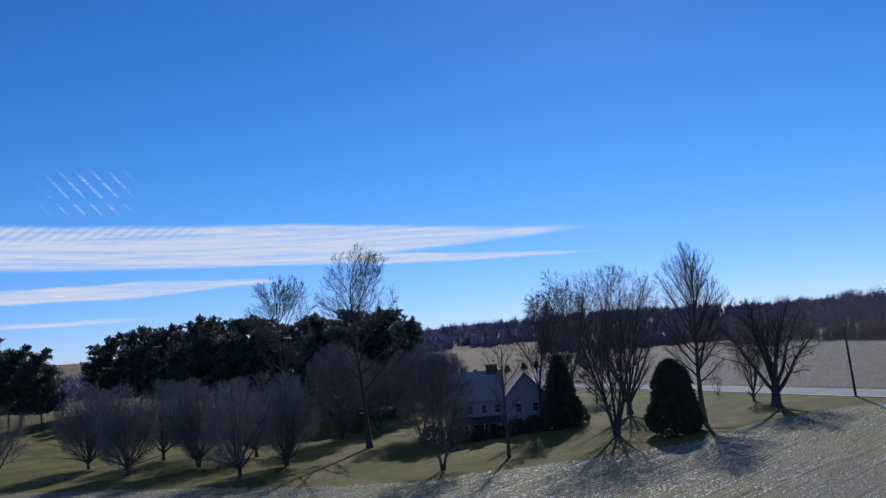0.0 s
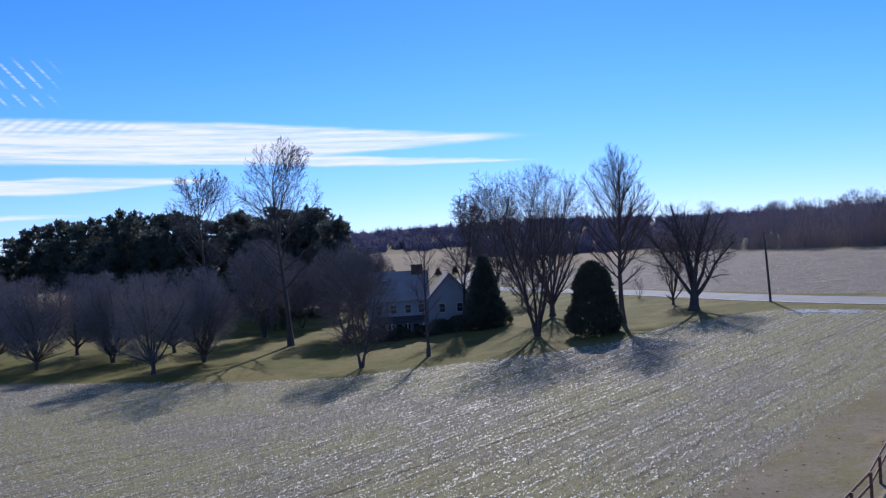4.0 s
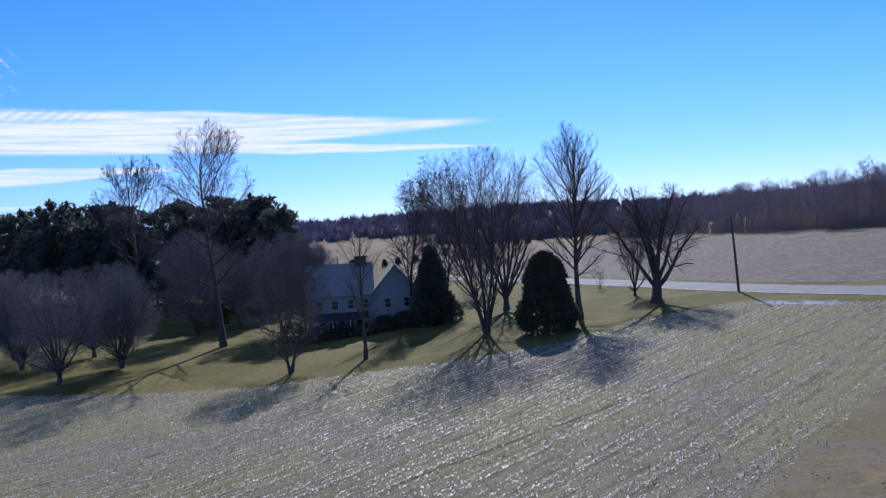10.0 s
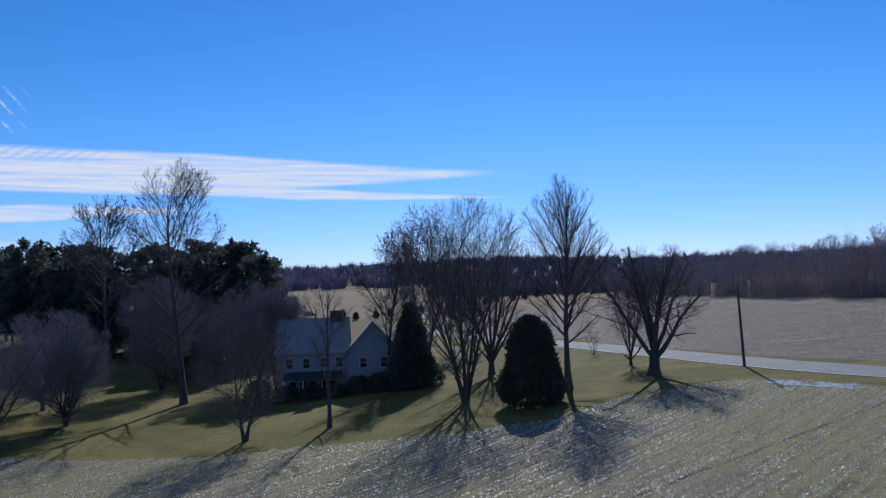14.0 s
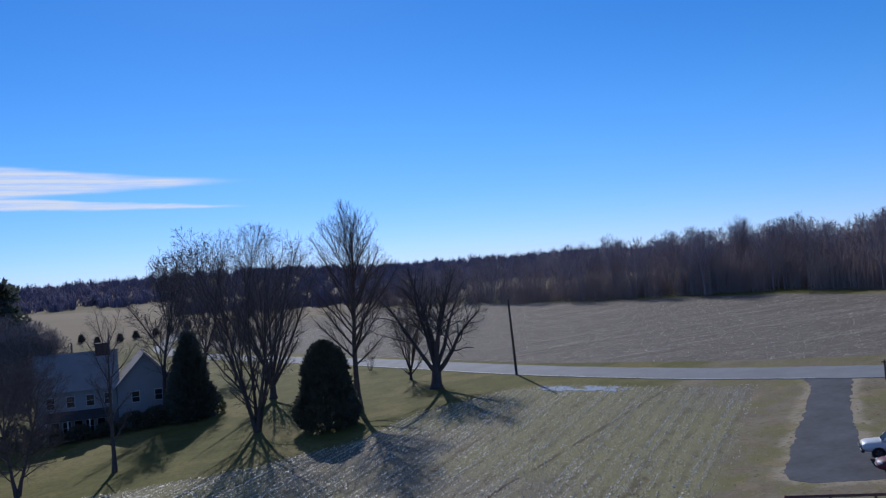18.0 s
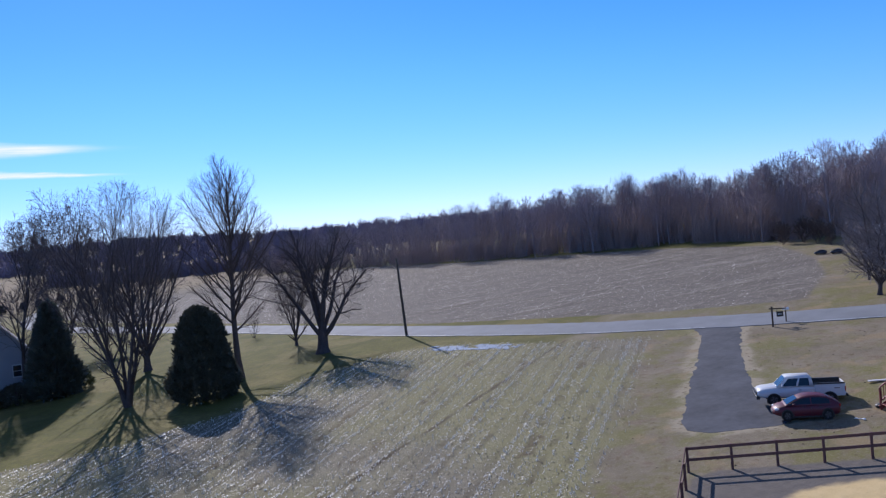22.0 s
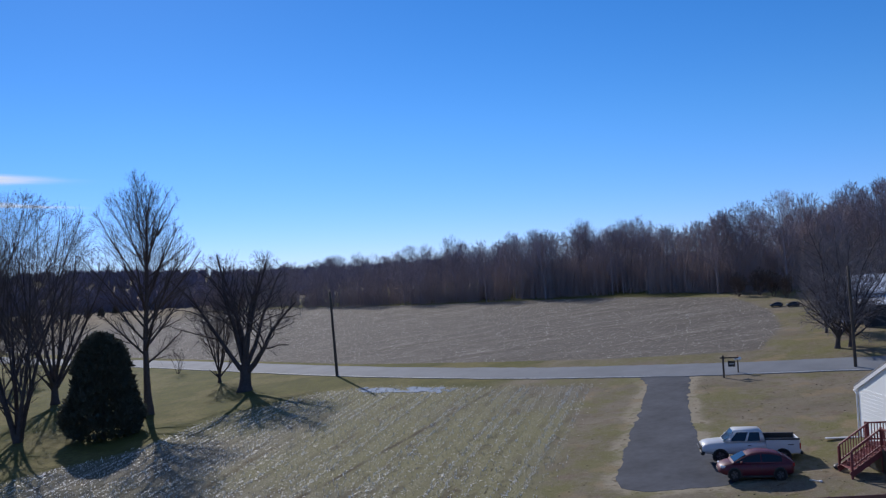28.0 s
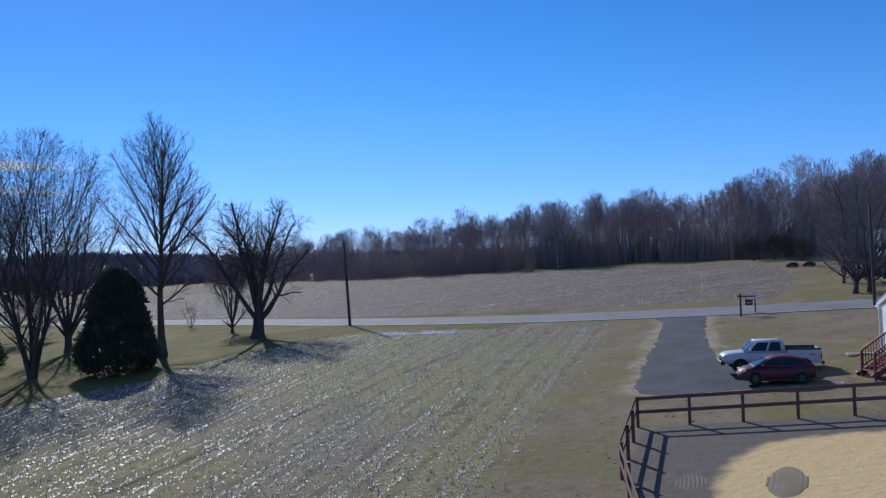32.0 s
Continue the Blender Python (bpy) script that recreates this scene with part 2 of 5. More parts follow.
ROAD = [(112, -10), (84, 31), (64, 61), (58.1, 70), (53.4, 78.4), (48.3, 89), (40.4, 111), (28.7, 152), (16.5, 190), (6, 225), (-1, 255), (-3, 285), (4, 330)]


def smooth(points, per=10):
    out = []
    p = [Vector(q) for q in points]
    p = [2 * p[0] - p[1]] + p + [2 * p[-1] - p[-2]]
    for a, b, c, d in zip(p, p[1:], p[2:], p[3:]):
        for i in range(per):
            t = i / per
            out.append(0.5 * (2 * b + (c - a) * t + (2 * a - 5 * b + 4 * c - d) * t * t + (3 * b - a - 3 * c + d) * t ** 3))
    return out + [p[-2]]


FIELD = [(-260, 140), (-110, 112), (-60, 103), (-30, 94.5), (-12, 93.5), (4, 90), (14, 90.5), (24, 98), (34, 99.5), (38.5, 96), (46.3, 80), (49.5, 75.6),
         (34, 59.5), (23, 48.5), (9, 33.5), (-30, -8), (-60, -45), (-260, -60)]
FAR_FIELD = [(44, 113), (51.5, 96.5), (58, 83.5), (66, 72.5), (78, 80), (88, 90), (98, 105), (98, 128), (94, 150), (86, 180), (80, 230), (60, 300), (0, 320), (8, 245), (21, 195), (33, 152)]
ARENA = [(28.85, 47.4), (40, 37.6), (56, 23.5), (36, 2), (11.9, 25.7), (15.5, 30.1), (24.0, 42.6)]
SAND = [(22.6, 37.2), (24.5, 39.1), (25.8, 40.3), (27.7, 41.5), (29.6, 42.0), (31.6, 41.5), (33.8, 39.8), (40, 34), (50, 24), (36, 8), (10, 25)]


DRIVE_EDGE = [(55.3, 70.4), (53.6, 68.6), (47.5, 62.5), (43.4, 57.9), (41.2, 55.0), (40.4, 52.6), (39.2, 50.4), (37.6, 48.9), (36.2, 49.0), (35.0, 50.1), (33.7, 51.0), (33.2, 52.2), (33.6, 53.5),
              (35.3, 55.3), (38.8, 58.9), (42.6, 62.4), (47.2, 66.8), (51.2, 70.8), (53.2, 74.2)]


def inside(poly, x, y):
    """The distance to the polygon's edge, positive inside it."""
    best, odd = 1e9, False
    for (ax, ay), (bx, by) in zip(poly, poly[1:] + poly[:1]):
        dx, dy = bx - ax, by - ay
        t = max(0.0, min(1.0, ((x - ax) * dx + (y - ay) * dy) / (dx * dx + dy * dy)))
        best = min(best, (x - ax - t * dx) ** 2 + (y - ay - t * dy) ** 2)
        if (ay > y) != (by > y) and x < ax + (y - ay) / dy * dx:
            odd = not odd
    return math.sqrt(best) if odd else -math.sqrt(best)


def spaced(lo, hi, near_lo, near_hi, fine, grow):
    vals, v, s = [], near_lo, fine
    while v < near_hi:
        vals.append(v)
        v += fine
    v, s = near_hi, fine
    while v < hi:
        vals.append(v)
        s *= grow
        v += s
    vals.append(hi)
    v, s = near_lo, fine
    while v > lo:
        s *= grow
        v -= s
        vals.append(max(v, lo))
    return sorted(set(vals))


def ground_sheet():
    xs, ys = spaced(-2600, 2600, -95, 120, 1.6, 1.22), spaced(-800, 2600, 15, 270, 1.6, 1.22)
    verts, faces, zones = [], [], [[], [], [], [], [], []]
    for y in ys:
        for x in xs:
            verts.append((x, y, lie(x, y)))
            if -300 < x < 160 and -70 < y < 330:
                zones[0].append(max(-6, min(6, inside(FIELD, x, y))))
                zones[1].append(max(-6, min(6, inside(FAR_FIELD, x, y))))
                zones[2].append(max(-6, min(6, inside(ARENA, x, y))))
            else:
                for z in zones[:3]:
                    z.append(-6.0)
            zones[4].append(max(-3, inside(DRIVE_EDGE, x, y)) if 25 < x < 65 and 40 < y < 80 else -3.0)
            zones[5].append(max(-3, inside(SAND, x, y)) if 5 < x < 60 and 5 < y < 50 else -3.0)
            zones[3].append(ramp(math.hypot(x, y), 250, 330))
    k = len(xs)
    for j in range(len(ys) - 1):
        for i in range(k - 1):
            faces.append((j * k + i, j * k + i + 1, (j + 1) * k + i + 1, (j + 1) * k + i))
    me = bpy.data.meshes.new("ground")
    me.from_pydata(verts, [], faces)
    for name, vals in zip(("field", "far_field", "arena", "distance", "verge", "sand"), zones):
        me.attributes.new(name, "FLOAT", "POINT").data.foreach_set("value", vals)
    me.polygons.foreach_set("use_smooth", [True] * len(faces))
    return me


RUT = 42.5      # where a wheel track runs across the stubble


def ground_material():
    m = bpy.data.materials.new("winter_ground")
    m.use_nodes = True
    n = Nodes(m.node_tree)
    pos = n.add("ShaderNodeNewGeometry").outputs["Position"]
    sep = n.add("ShaderNodeSeparateXYZ", {0: pos})
    zone = {k: n.add("ShaderNodeAttribute", attribute_name=k).outputs["Fac"] for k in ("field", "far_field", "arena", "distance", "verge", "sand")}
    big, mid, small, tiny = n.noise(pos, 0.045, 3), n.noise(pos, 0.35, 4), n.noise(pos, 2.2, 4), n.noise(pos, 11.0, 3)
    # lawn: olive with straw patches
    lawn = n.mix(n.math("MULTIPLY_ADD", mid, 1.6, -0.3, clamp=True), rgba((0.068, 0.073, 0.016)), rgba((0.15, 0.14, 0.036)))
    lawn = n.mix(n.step(n.noise(pos, 0.11, 5), 0.45, 0.62), lawn, rgba((0.178, 0.152, 0.054)))
    lawn = n.mix(n.math("MULTIPLY", n.step(small, 0.35, 0.7), 0.6), lawn, rgba((0.075, 0.068, 0.028)))
    # the yard by the drive: dry and worn
    yard = n.mix(n.math("MULTIPLY_ADD", mid, 1.8, -0.4, clamp=True), rgba((0.135, 0.113, 0.078)), rgba((0.24, 0.2, 0.148)))
    yard = n.mix(n.math("MULTIPLY", n.step(n.noise(pos, 0.16, 4), 0.42, 0.6), n.math("MULTIPLY", n.step(small, 0.25, 0.6), 0.8)), yard, rgba((0.142, 0.13, 0.05)))
    yard = n.mix(n.step(n.noise(pos, 0.7, 5), 0.52, 0.72), yard, rgba((0.165, 0.125, 0.088)))
    yard = n.mix(n.step(n.math("ADD", n.math("MULTIPLY_ADD", mid, 2.2, zone["verge"]), n.math("MULTIPLY", small, 1.2)), 0.6, 1.4), yard, rgba((0.29, 0.25, 0.18)))
    yard = n.mix(n.step(small, 0.56, 0.7), yard, rgba((0.13, 0.1, 0.06)))
    yard = n.mix(n.math("MULTIPLY", n.step(n.noise(pos, 0.22, 5, 0.7), 0.5, 0.62), 0.75), yard, rgba((0.15, 0.14, 0.052)))
    yard = n.mix(n.math("MULTIPLY", n.step(n.noise(pos, 0.31, 4, 0.6), 0.57, 0.66), 0.7), yard, rgba((0.24, 0.18, 0.105)))
    yard = n.mix(n.math("MULTIPLY", n.step(tiny, 0.54, 0.7), 0.55), yard, rgba((0.31, 0.27, 0.19)))
    side = n.math("MULTIPLY_ADD", sep.outputs[1], -0.07, n.math("ADD", n.math("MULTIPLY", sep.outputs[0], 0.035), n.math("MULTIPLY_ADD", mid, 0.8, 4.0)))
    turf = n.mix(n.step(side, -0.2, 0.5), lawn, yard)
    # stubble rows run along the field's edge
    along = n.math("ADD", n.math("MULTIPLY", sep.outputs[0], 0.715), n.math("MULTIPLY", sep.outputs[1], -0.699))
    warp = n.math("MULTIPLY_ADD", n.noise(pos, 0.12, 3), 1.7, along)
    row = n.math("MULTIPLY_ADD", n.math("SINE", n.math("MULTIPLY", warp, 2 * math.pi / 1.52)), 0.5, 0.5)
    lane = n.math("MULTIPLY_ADD", n.math("SINE", n.math("MULTIPLY", warp, 2 * math.pi / 5.7)), 0.5, 0.5)
    soil = n.mix(n.math("MULTIPLY_ADD", mid, 1.3, -0.15, clamp=True), rgba((0.105, 0.093, 0.066)), rgba((0.215, 0.19, 0.132)))
    green = n.mix(n.math("MULTIPLY", n.step(big, 0.38, 0.58), 0.75), soil, rgba((0.185, 0.172, 0.072)))
    litter = n.math("MULTIPLY", n.step(tiny, 0.5, 0.68), n.math("MULTIPLY_ADD", row, 0.35, 0.2))
    crop = n.mix(litter, green, rgba((0.54, 0.5, 0.41)))
    crop = n.mix(n.math("MULTIPLY", n.math("MULTIPLY", n.step(row, 0.42, 0.0), n.step(n.noise(pos, 0.5, 4), 0.42, 0.66)), 0.6), crop, rgba((0.1, 0.083, 0.056)))
    crop = n.mix(n.math("MULTIPLY", n.math("MULTIPLY", n.step(lane, 0.9, 1.0), n.step(mid, 0.5, 0.62)), n.step(small, 0.3, 0.6)), crop, rgba((0.1, 0.078, 0.045)))
    rut = n.math("ABSOLUTE", n.math("SUBTRACT", n.math("MULTIPLY_ADD", n.noise(pos, 0.25, 2), 0.5, n.math("ADD", n.math("MULTIPLY", sep.outputs[0], -0.57), n.math("MULTIPLY", sep.outputs[1], 0.82))), RUT))
    crop = n.mix(n.math("MULTIPLY", n.step(rut, 0.28, 0.1), n.step(mid, 0.3, 0.55)), crop, rgba((0.075, 0.058, 0.034)))
    far = n.mix(n.math("MULTIPLY_ADD", mid, 1.5, -0.25, clamp=True), rgba((0.092, 0.081, 0.07)), rgba((0.158, 0.14, 0.12)))
    far = n.mix(n.math("MULTIPLY", n.step(tiny, 0.52, 0.7), n.step(small, 0.35, 0.6)), far, rgba((0.43, 0.385, 0.32)))
    across = n.math("ADD", n.math("MULTIPLY", sep.outputs[0], 0.34), n.math("MULTIPLY", sep.outputs[1], 0.94))
    aside = n.math("SUBTRACT", n.math("MULTIPLY", sep.outputs[0], 0.94), n.math("MULTIPLY", sep.outputs[1], 0.34))
    drill = n.noise(n.add("ShaderNodeCombineXYZ", {0: n.math("MULTIPLY", across, 0.7), 1: n.math("MULTIPLY", aside, 0.035), 2: 0.0}).outputs[0], 1.0, 4)
    far = n.mix(n.math("MULTIPLY", n.step(drill, 0.5, 0.72), 0.6), far, rgba((0.095, 0.078, 0.055)))
    far = n.mix(n.math("MULTIPLY", n.step(drill, 0.46, 0.26), n.math("MULTIPLY", n.step(small, 0.4, 0.62), 0.7)), far, rgba((0.4, 0.36, 0.3)))
    # riding arena: pale sand, darker and grey along the rails
    sand = n.mix(small, rgba((0.5, 0.37, 0.18)), rgba((0.62, 0.47, 0.25)))
    grey_edge = n.mix(small, rgba((0.1, 0.09, 0.082)), rgba((0.17, 0.15, 0.13)))
    ring = n.mix(n.step(n.math("MULTIPLY_ADD", n.noise(pos, 1.2, 3), 0.8, zone["sand"]), 0.1, 0.75), grey_edge, sand)
    ragged = n.math("MULTIPLY_ADD", small, 1.6, -0.8)
    wide = n.math("MULTIPLY_ADD", mid, 3.0, n.math("ADD", ragged, -1.5))
    col = n.mix(n.step(n.math("ADD", zone["field"], wide), -0.5, 0.9), turf, crop)
    col = n.mix(n.step(n.math("ADD", zone["far_field"], ragged), -0.4, 0.4), col, far)
    col = n.mix(n.step(n.math("ADD", zone["arena"], n.math("MULTIPLY", ragged, 0.3)), -0.3, 0.1), col, ring)
    pasture = n.mix(n.step(n.noise(pos, 0.006, 3), 0.45, 0.6), rgba((0.2, 0.155, 0.1)), rgba((0.14, 0.115, 0.06)))
    col = n.mix(zone["distance"], col, pasture)
    bump = n.add("ShaderNodeBump", {"Strength": 0.7, "Distance": 0.08, "Height": n.math("MULTIPLY_ADD", tiny, 0.6, small)}).outputs[0]
    s = n.add("ShaderNodeBsdfPrincipled", {"Base Color": col, "Roughness": 0.92, "Normal": bump, "Specular IOR Level": 0.08})
    n.tree.links.new(s.outputs[0], n.add("ShaderNodeOutputMaterial").inputs[0])
    return m


ground = new("ground", ground_sheet())
ground.data.materials.append(ground_material())
tagged(ground, "winter lawn, maize stubble and dry grass on a gentle slope", "ground", kind="structure")


def raw(name, verts, faces, material, parent=None, label="", flat=True):
    """One mesh object from plain lists."""
    me = bpy.data.meshes.new(name)
    me.from_pydata(verts, [], faces)
    if not flat:
        me.polygons.foreach_set("use_smooth", [True] * len(faces))
    me.materials.append(material)
    ob = new(name, me)
    if parent is not None:
        ob.parent = parent
    if label:
        ob["label"] = label
    return ob


def strip(name, line, half, lift, material, sway=0.0, seed=1, depth=0.12):
    """A paved strip along a line, with a crown, ragged edges and a real thickness."""
    rng = random.Random(seed)
    verts, faces = [], []
    for i, p in enumerate(line):
        d = (line[min(i + 1, len(line) - 1)] - line[max(i - 1, 0)]).normalized()
        side = Vector((d.y, -d.x))
        h = half(i / (len(line) - 1)) if callable(half) else half
        for k in (-1, -1, -0.5, 0, 0.5, 1, 1):
            q = p + side * (k * h + (rng.uniform(-sway, sway) if abs(k) == 1 else 0))
            verts.append((q.x, q.y, lie(q.x, q.y) + lift + 0.05 * (1 - k * k)))
        verts[-7] = (verts[-6][0], verts[-6][1], verts[-6][2] - depth)
        verts[-1] = (verts[-2][0], verts[-2][1], verts[-2][2] - depth)
    for i in range(len(line) - 1):
        for k in range(6):
            a = i * 7 + k
            faces.append((a, a + 1, a + 8, a + 7))
    return raw(name, verts, faces, material)


road_line = smooth([Vector(p) for p in ROAD], 14)
tagged(strip("road", road_line, 2.6, 0.05, ASPHALT, 0.12), "worn pale grey country road without kerbs", "road", kind="structure")


def part(name, bm, material, parent, label=""):
    """Links a bmesh as one mesh object under a thing or a part."""
    me = bpy.data.meshes.new(name)
    bm.to_mesh(me)
    bm.free()
    me.materials.append(material)
    ob = new(name, me)
    ob.parent = parent
    if label:
        ob["label"] = label
    return ob


def base(name, x, y, turn=0.0, z=None):
    """The Empty at a thing's foot, on the ground."""
    ob = new(name)
    ob.empty_display_size = 0.3
    ob.matrix_world = pose(x, y, lie(x, y) if z is None else z, 0, 0, turn)
    return ob


# ---- trees ----
def tube(verts, faces, pts, radii, sides):
    """Adds a tapered tube along a line of points."""
    start = len(verts)
    n = len(pts)
    d = (pts[-1] - pts[0]).normalized()
    u = d.cross(Vector((0.31, 0.67, 0.2)) if abs(d.z) > 0.6 else Vector((0, 0, 1))).normalized()
    v = d.cross(u)
    ring = [(math.cos(2 * math.pi * k / sides), math.sin(2 * math.pi * k / sides)) for k in range(sides)]
    for p, r in zip(pts, radii):
        for c, s in ring:
            verts.append((p.x + r * (c * u.x + s * v.x), p.y + r * (c * u.y + s * v.y), p.z + r * (c * u.z + s * v.z)))
    for i in range(n - 1):
        for k in range(sides):
            a, b = start + i * sides + k, start + i * sides + (k + 1) % sides
            faces.append((a, b, b + sides, a + sides))


def veer(rng, d, angle, spin):
    """d turned by an angle, the plane of the turn spun about d."""
    u = d.orthogonal().normalized()
    u = u * math.cos(spin) + d.cross(u) * math.sin(spin)
    return (d * math.cos(angle) + u * math.sin(angle)).normalized()


def within(env, p):
    """Whether a point lies inside a crown. env: its profile as (height, radius) pairs, and its uneven lobes."""
    prof, lobes = env
    if p.z <= prof[0][0]:
        return True
    for (z0, r0), (z1, r1) in zip(prof, prof[1:]):
        if p.z < z1:
            a = math.atan2(p.y, p.x)
            k = 1 + 0.09 * math.sin(2 * a + lobes[0] + p.z * 0.25) + 0.07 * math.sin(5 * a + lobes[1] - p.z * 0.6) + 0.05 * math.sin(9 * a + lobes[2] + p.z)
            r = r0 + (r1 - r0) * (p.z - z0) / (z1 - z0)
            return p.x * p.x + p.y * p.y < (r * k) ** 2
    return False


def room(env, p, d, up):
    """How far a branch can run from p before it leaves the crown."""
    step, gone = 0.35, 0.0
    while gone < 16 and within(env, p):
        d = (d + Vector((0, 0, up * step * 0.6))).normalized()
        p = p + d * step
        gone += step
    return gone


def grow(rng, at, d, length, r, level, kind, out, limb, env):
    """A branch and, from it, its own branches. out gets (level, limb, points, radii)."""
    n = kind["segs"][level]
    pts, radii, dirs = [at], [r], [d]
    tip = kind["tip"][level]
    for i in range(n):
        bend = Vector((rng.gauss(0, 1), rng.gauss(0, 1), rng.gauss(0, 1))) * kind["wob"][level]
        d = (d + bend + Vector((0, 0, kind["up"][level]))).normalized()
        at = at + d * (length / n)
        pts.append(at)
        dirs.append(d)
        radii.append(max(kind["min"], r * (1 - (1 - tip) * (i + 1) / n)))
    out.append((level, limb, pts, radii))
    if level + 1 >= len(kind["segs"]):
        return
    count = kind["kids"][level]
    if level == 1:
        count = max(3, round(count * min(1.3, length / kind["usual"])))
    spin = rng.uniform(0, 6.28)
    for k in range(count):
        f = kind["from"][level] + (1 - kind["from"][level]) * ((k + rng.random()) / count) ** (kind.get("bias", 1.0) if level == 0 else 1.0)
        s = min(n - 1, int(f * n))
        t = f * n - s
        p = pts[s].lerp(pts[s + 1], t)
        rr = radii[s] * (1 - t) + radii[s + 1] * t
        spin += 2.4 + rng.uniform(-0.5, 0.5)
        lo, hi = kind["angle"][level]
        g = (f - kind["from"][level]) / (1 - kind["from"][level] + 1e-6)
        ang = radians(lo + (hi - lo) * g + rng.gauss(0, 6))
        way = veer(rng, dirs[s + 1], ang, spin)
        long_ = length * kind["ratio"][level] * (1.15 - 0.65 * g) * rng.uniform(0.75, 1.2)
        free = room(env, p, way, kind["up"][level + 1])
        long_ = free * rng.uniform(0.84, 1.02) if level == 0 else min(long_, free * 1.04 + 0.2)
        if long_ < 0.3:
            continue
        thick = rr * rng.uniform(*kind["thin"]) * (1.0 if level == 0 else kind.get("fine", 0.8))
        if level == 0 and kind["bole"] > 0.5:
            thick = min(thick, 0.022 * long_ + 0.02)
        grow(rng, p, way, long_, max(kind["min"], thick), level + 1, kind, out, k if level == 0 else limb, env)


def bare_tree(name, x, y, height, seed, kind, label, group="", bark=BARK, twig=TWIG, lean=(0, 0), stems=1, turn=0.0, category="tree"):
    """A leafless tree: trunk, each main limb and the twigs as parts of their own."""
    rng = random.Random(seed)
    root = base(name, x, y, turn)
    env = ([(z * height, r * height) for z, r in kind["crown"]], [rng.uniform(0, 6.28) for _ in range(3)])
    branches = []
    for s in range(stems):
        a = 6.28 * s / stems + rng.uniform(-0.4, 0.4)
        out_lean = kind.get("splay", 0.0) if stems > 1 else 0.0
        d = Vector((lean[0] + out_lean * math.cos(a), lean[1] + out_lean * math.sin(a), 1)).normalized()
        foot = Vector((0.25 * out_lean * math.cos(a), 0.25 * out_lean * math.sin(a), -0.15))
        some = []
        long_ = height * kind["bole"] * (1 if s == 0 else rng.uniform(0.8, 1.0))
        if stems > 1 and kind["bole"] > 0.5:
            long_ = min(long_, room(env, foot, d, kind["up"][0]) * 0.95)
        grow(rng, foot, d, long_, height * kind["girth"] / (1 if stems == 1 else 1.35), 0, kind, some, -1, env)
        branches += [(lv, (lb if lb < 0 else lb + s * 40), p, r) for lv, lb, p, r in some]
    sides = kind.get("sides", (8, 6, 4, 3, 3))
    verts, faces = [], []
    for lv, lb, pts, rad in branches:
        if lv == 0:
            flare = [1.55, 1.12] + [1.0] * len(pts)
            tube(verts, faces, pts, [r * k for r, k in zip(rad, flare)], sides[0])
    raw("trunk", verts, faces, bark, root, flat=False)
    for limb in sorted({b[1] for b in branches if b[1] >= 0}):
        verts, faces = [], []
        for lv, lb, pts, rad in branches:
            if lb == limb and lv in (1, 2):
                tube(verts, faces, pts, rad, sides[lv])
        raw("limb", verts, faces, bark, root, flat=False)
    verts, faces = [], []
    for lv, lb, pts, rad in branches:
        if lv >= 3:
            tube(verts, faces, pts, rad, sides[lv])
    if verts:
        raw("crown", verts, faces, twig, root)
    return tagged(root, label, category, group)


# crown: (height, radius) pairs as shares of the tree's height
OVAL = dict(bole=0.86, girth=0.0155, segs=(10, 8, 5, 3, 2), wob=(0.02, 0.03, 0.045, 0.06, 0.07), up=(0.02, 0.03, 0.05, 0.05, 0.03), tip=(0.16, 0.25, 0.35, 0.4, 0.6),
            kids=(38, 11, 6, 3), angle=((50, 22), (30, 22), (30, 26), (34, 28)), ratio=(0.5, 0.4, 0.55, 0.6), thin=(0.46, 0.62), min=0.0075, bias=0.9, usual=6.0,
            crown=((0.16, 0.1), (0.27, 0.19), (0.42, 0.235), (0.58, 0.24), (0.74, 0.205), (0.88, 0.14), (0.96, 0.08), (1.0, 0.03)),
            **{"from": (0.24, 0.12, 0.08, 0.05)})
VASE = dict(bole=0.82, girth=0.014, splay=0.27, segs=(8, 7, 5, 4, 3), wob=(0.045, 0.05, 0.07, 0.09, 0.1), up=(0.03, 0.05, 0.04, 0.0, -0.1), tip=(0.22, 0.28, 0.35, 0.4, 0.6),
            kids=(13, 8, 5, 3), angle=((44, 26), (34, 26), (34, 30), (36, 32)), ratio=(0.5, 0.42, 0.55, 0.65), thin=(0.44, 0.6), min=0.0075, usual=6.5,
            crown=((0.1, 0.08), (0.3, 0.18), (0.5, 0.27), (0.7, 0.35), (0.84, 0.34), (0.93, 0.27), (0.98, 0.16), (1.0, 0.06)),
            **{"from": (0.14, 0.12, 0.1, 0.05)})
GNARLED = dict(bole=0.2, girth=0.042, segs=(4, 12, 7, 5, 3), wob=(0.03, 0.075, 0.15, 0.17, 0.18), up=(0, 0.015, 0.03, 0.0, -0.04), tip=(0.9, 0.22, 0.3, 0.35, 0.5),
               kids=(8, 12, 7, 5), angle=((44, 8), (48, 34), (44, 36), (42, 36)), ratio=(1.0, 0.38, 0.55, 0.6), thin=(0.48, 0.62), min=0.008, usual=8.0, fine=0.72,
               crown=((0.12, 0.1), (0.25, 0.26), (0.42, 0.44), (0.62, 0.55), (0.8, 0.56), (0.92, 0.46), (0.98, 0.3), (1.0, 0.1)),
               **{"from": (0.6, 0.3, 0.1, 0.08)})
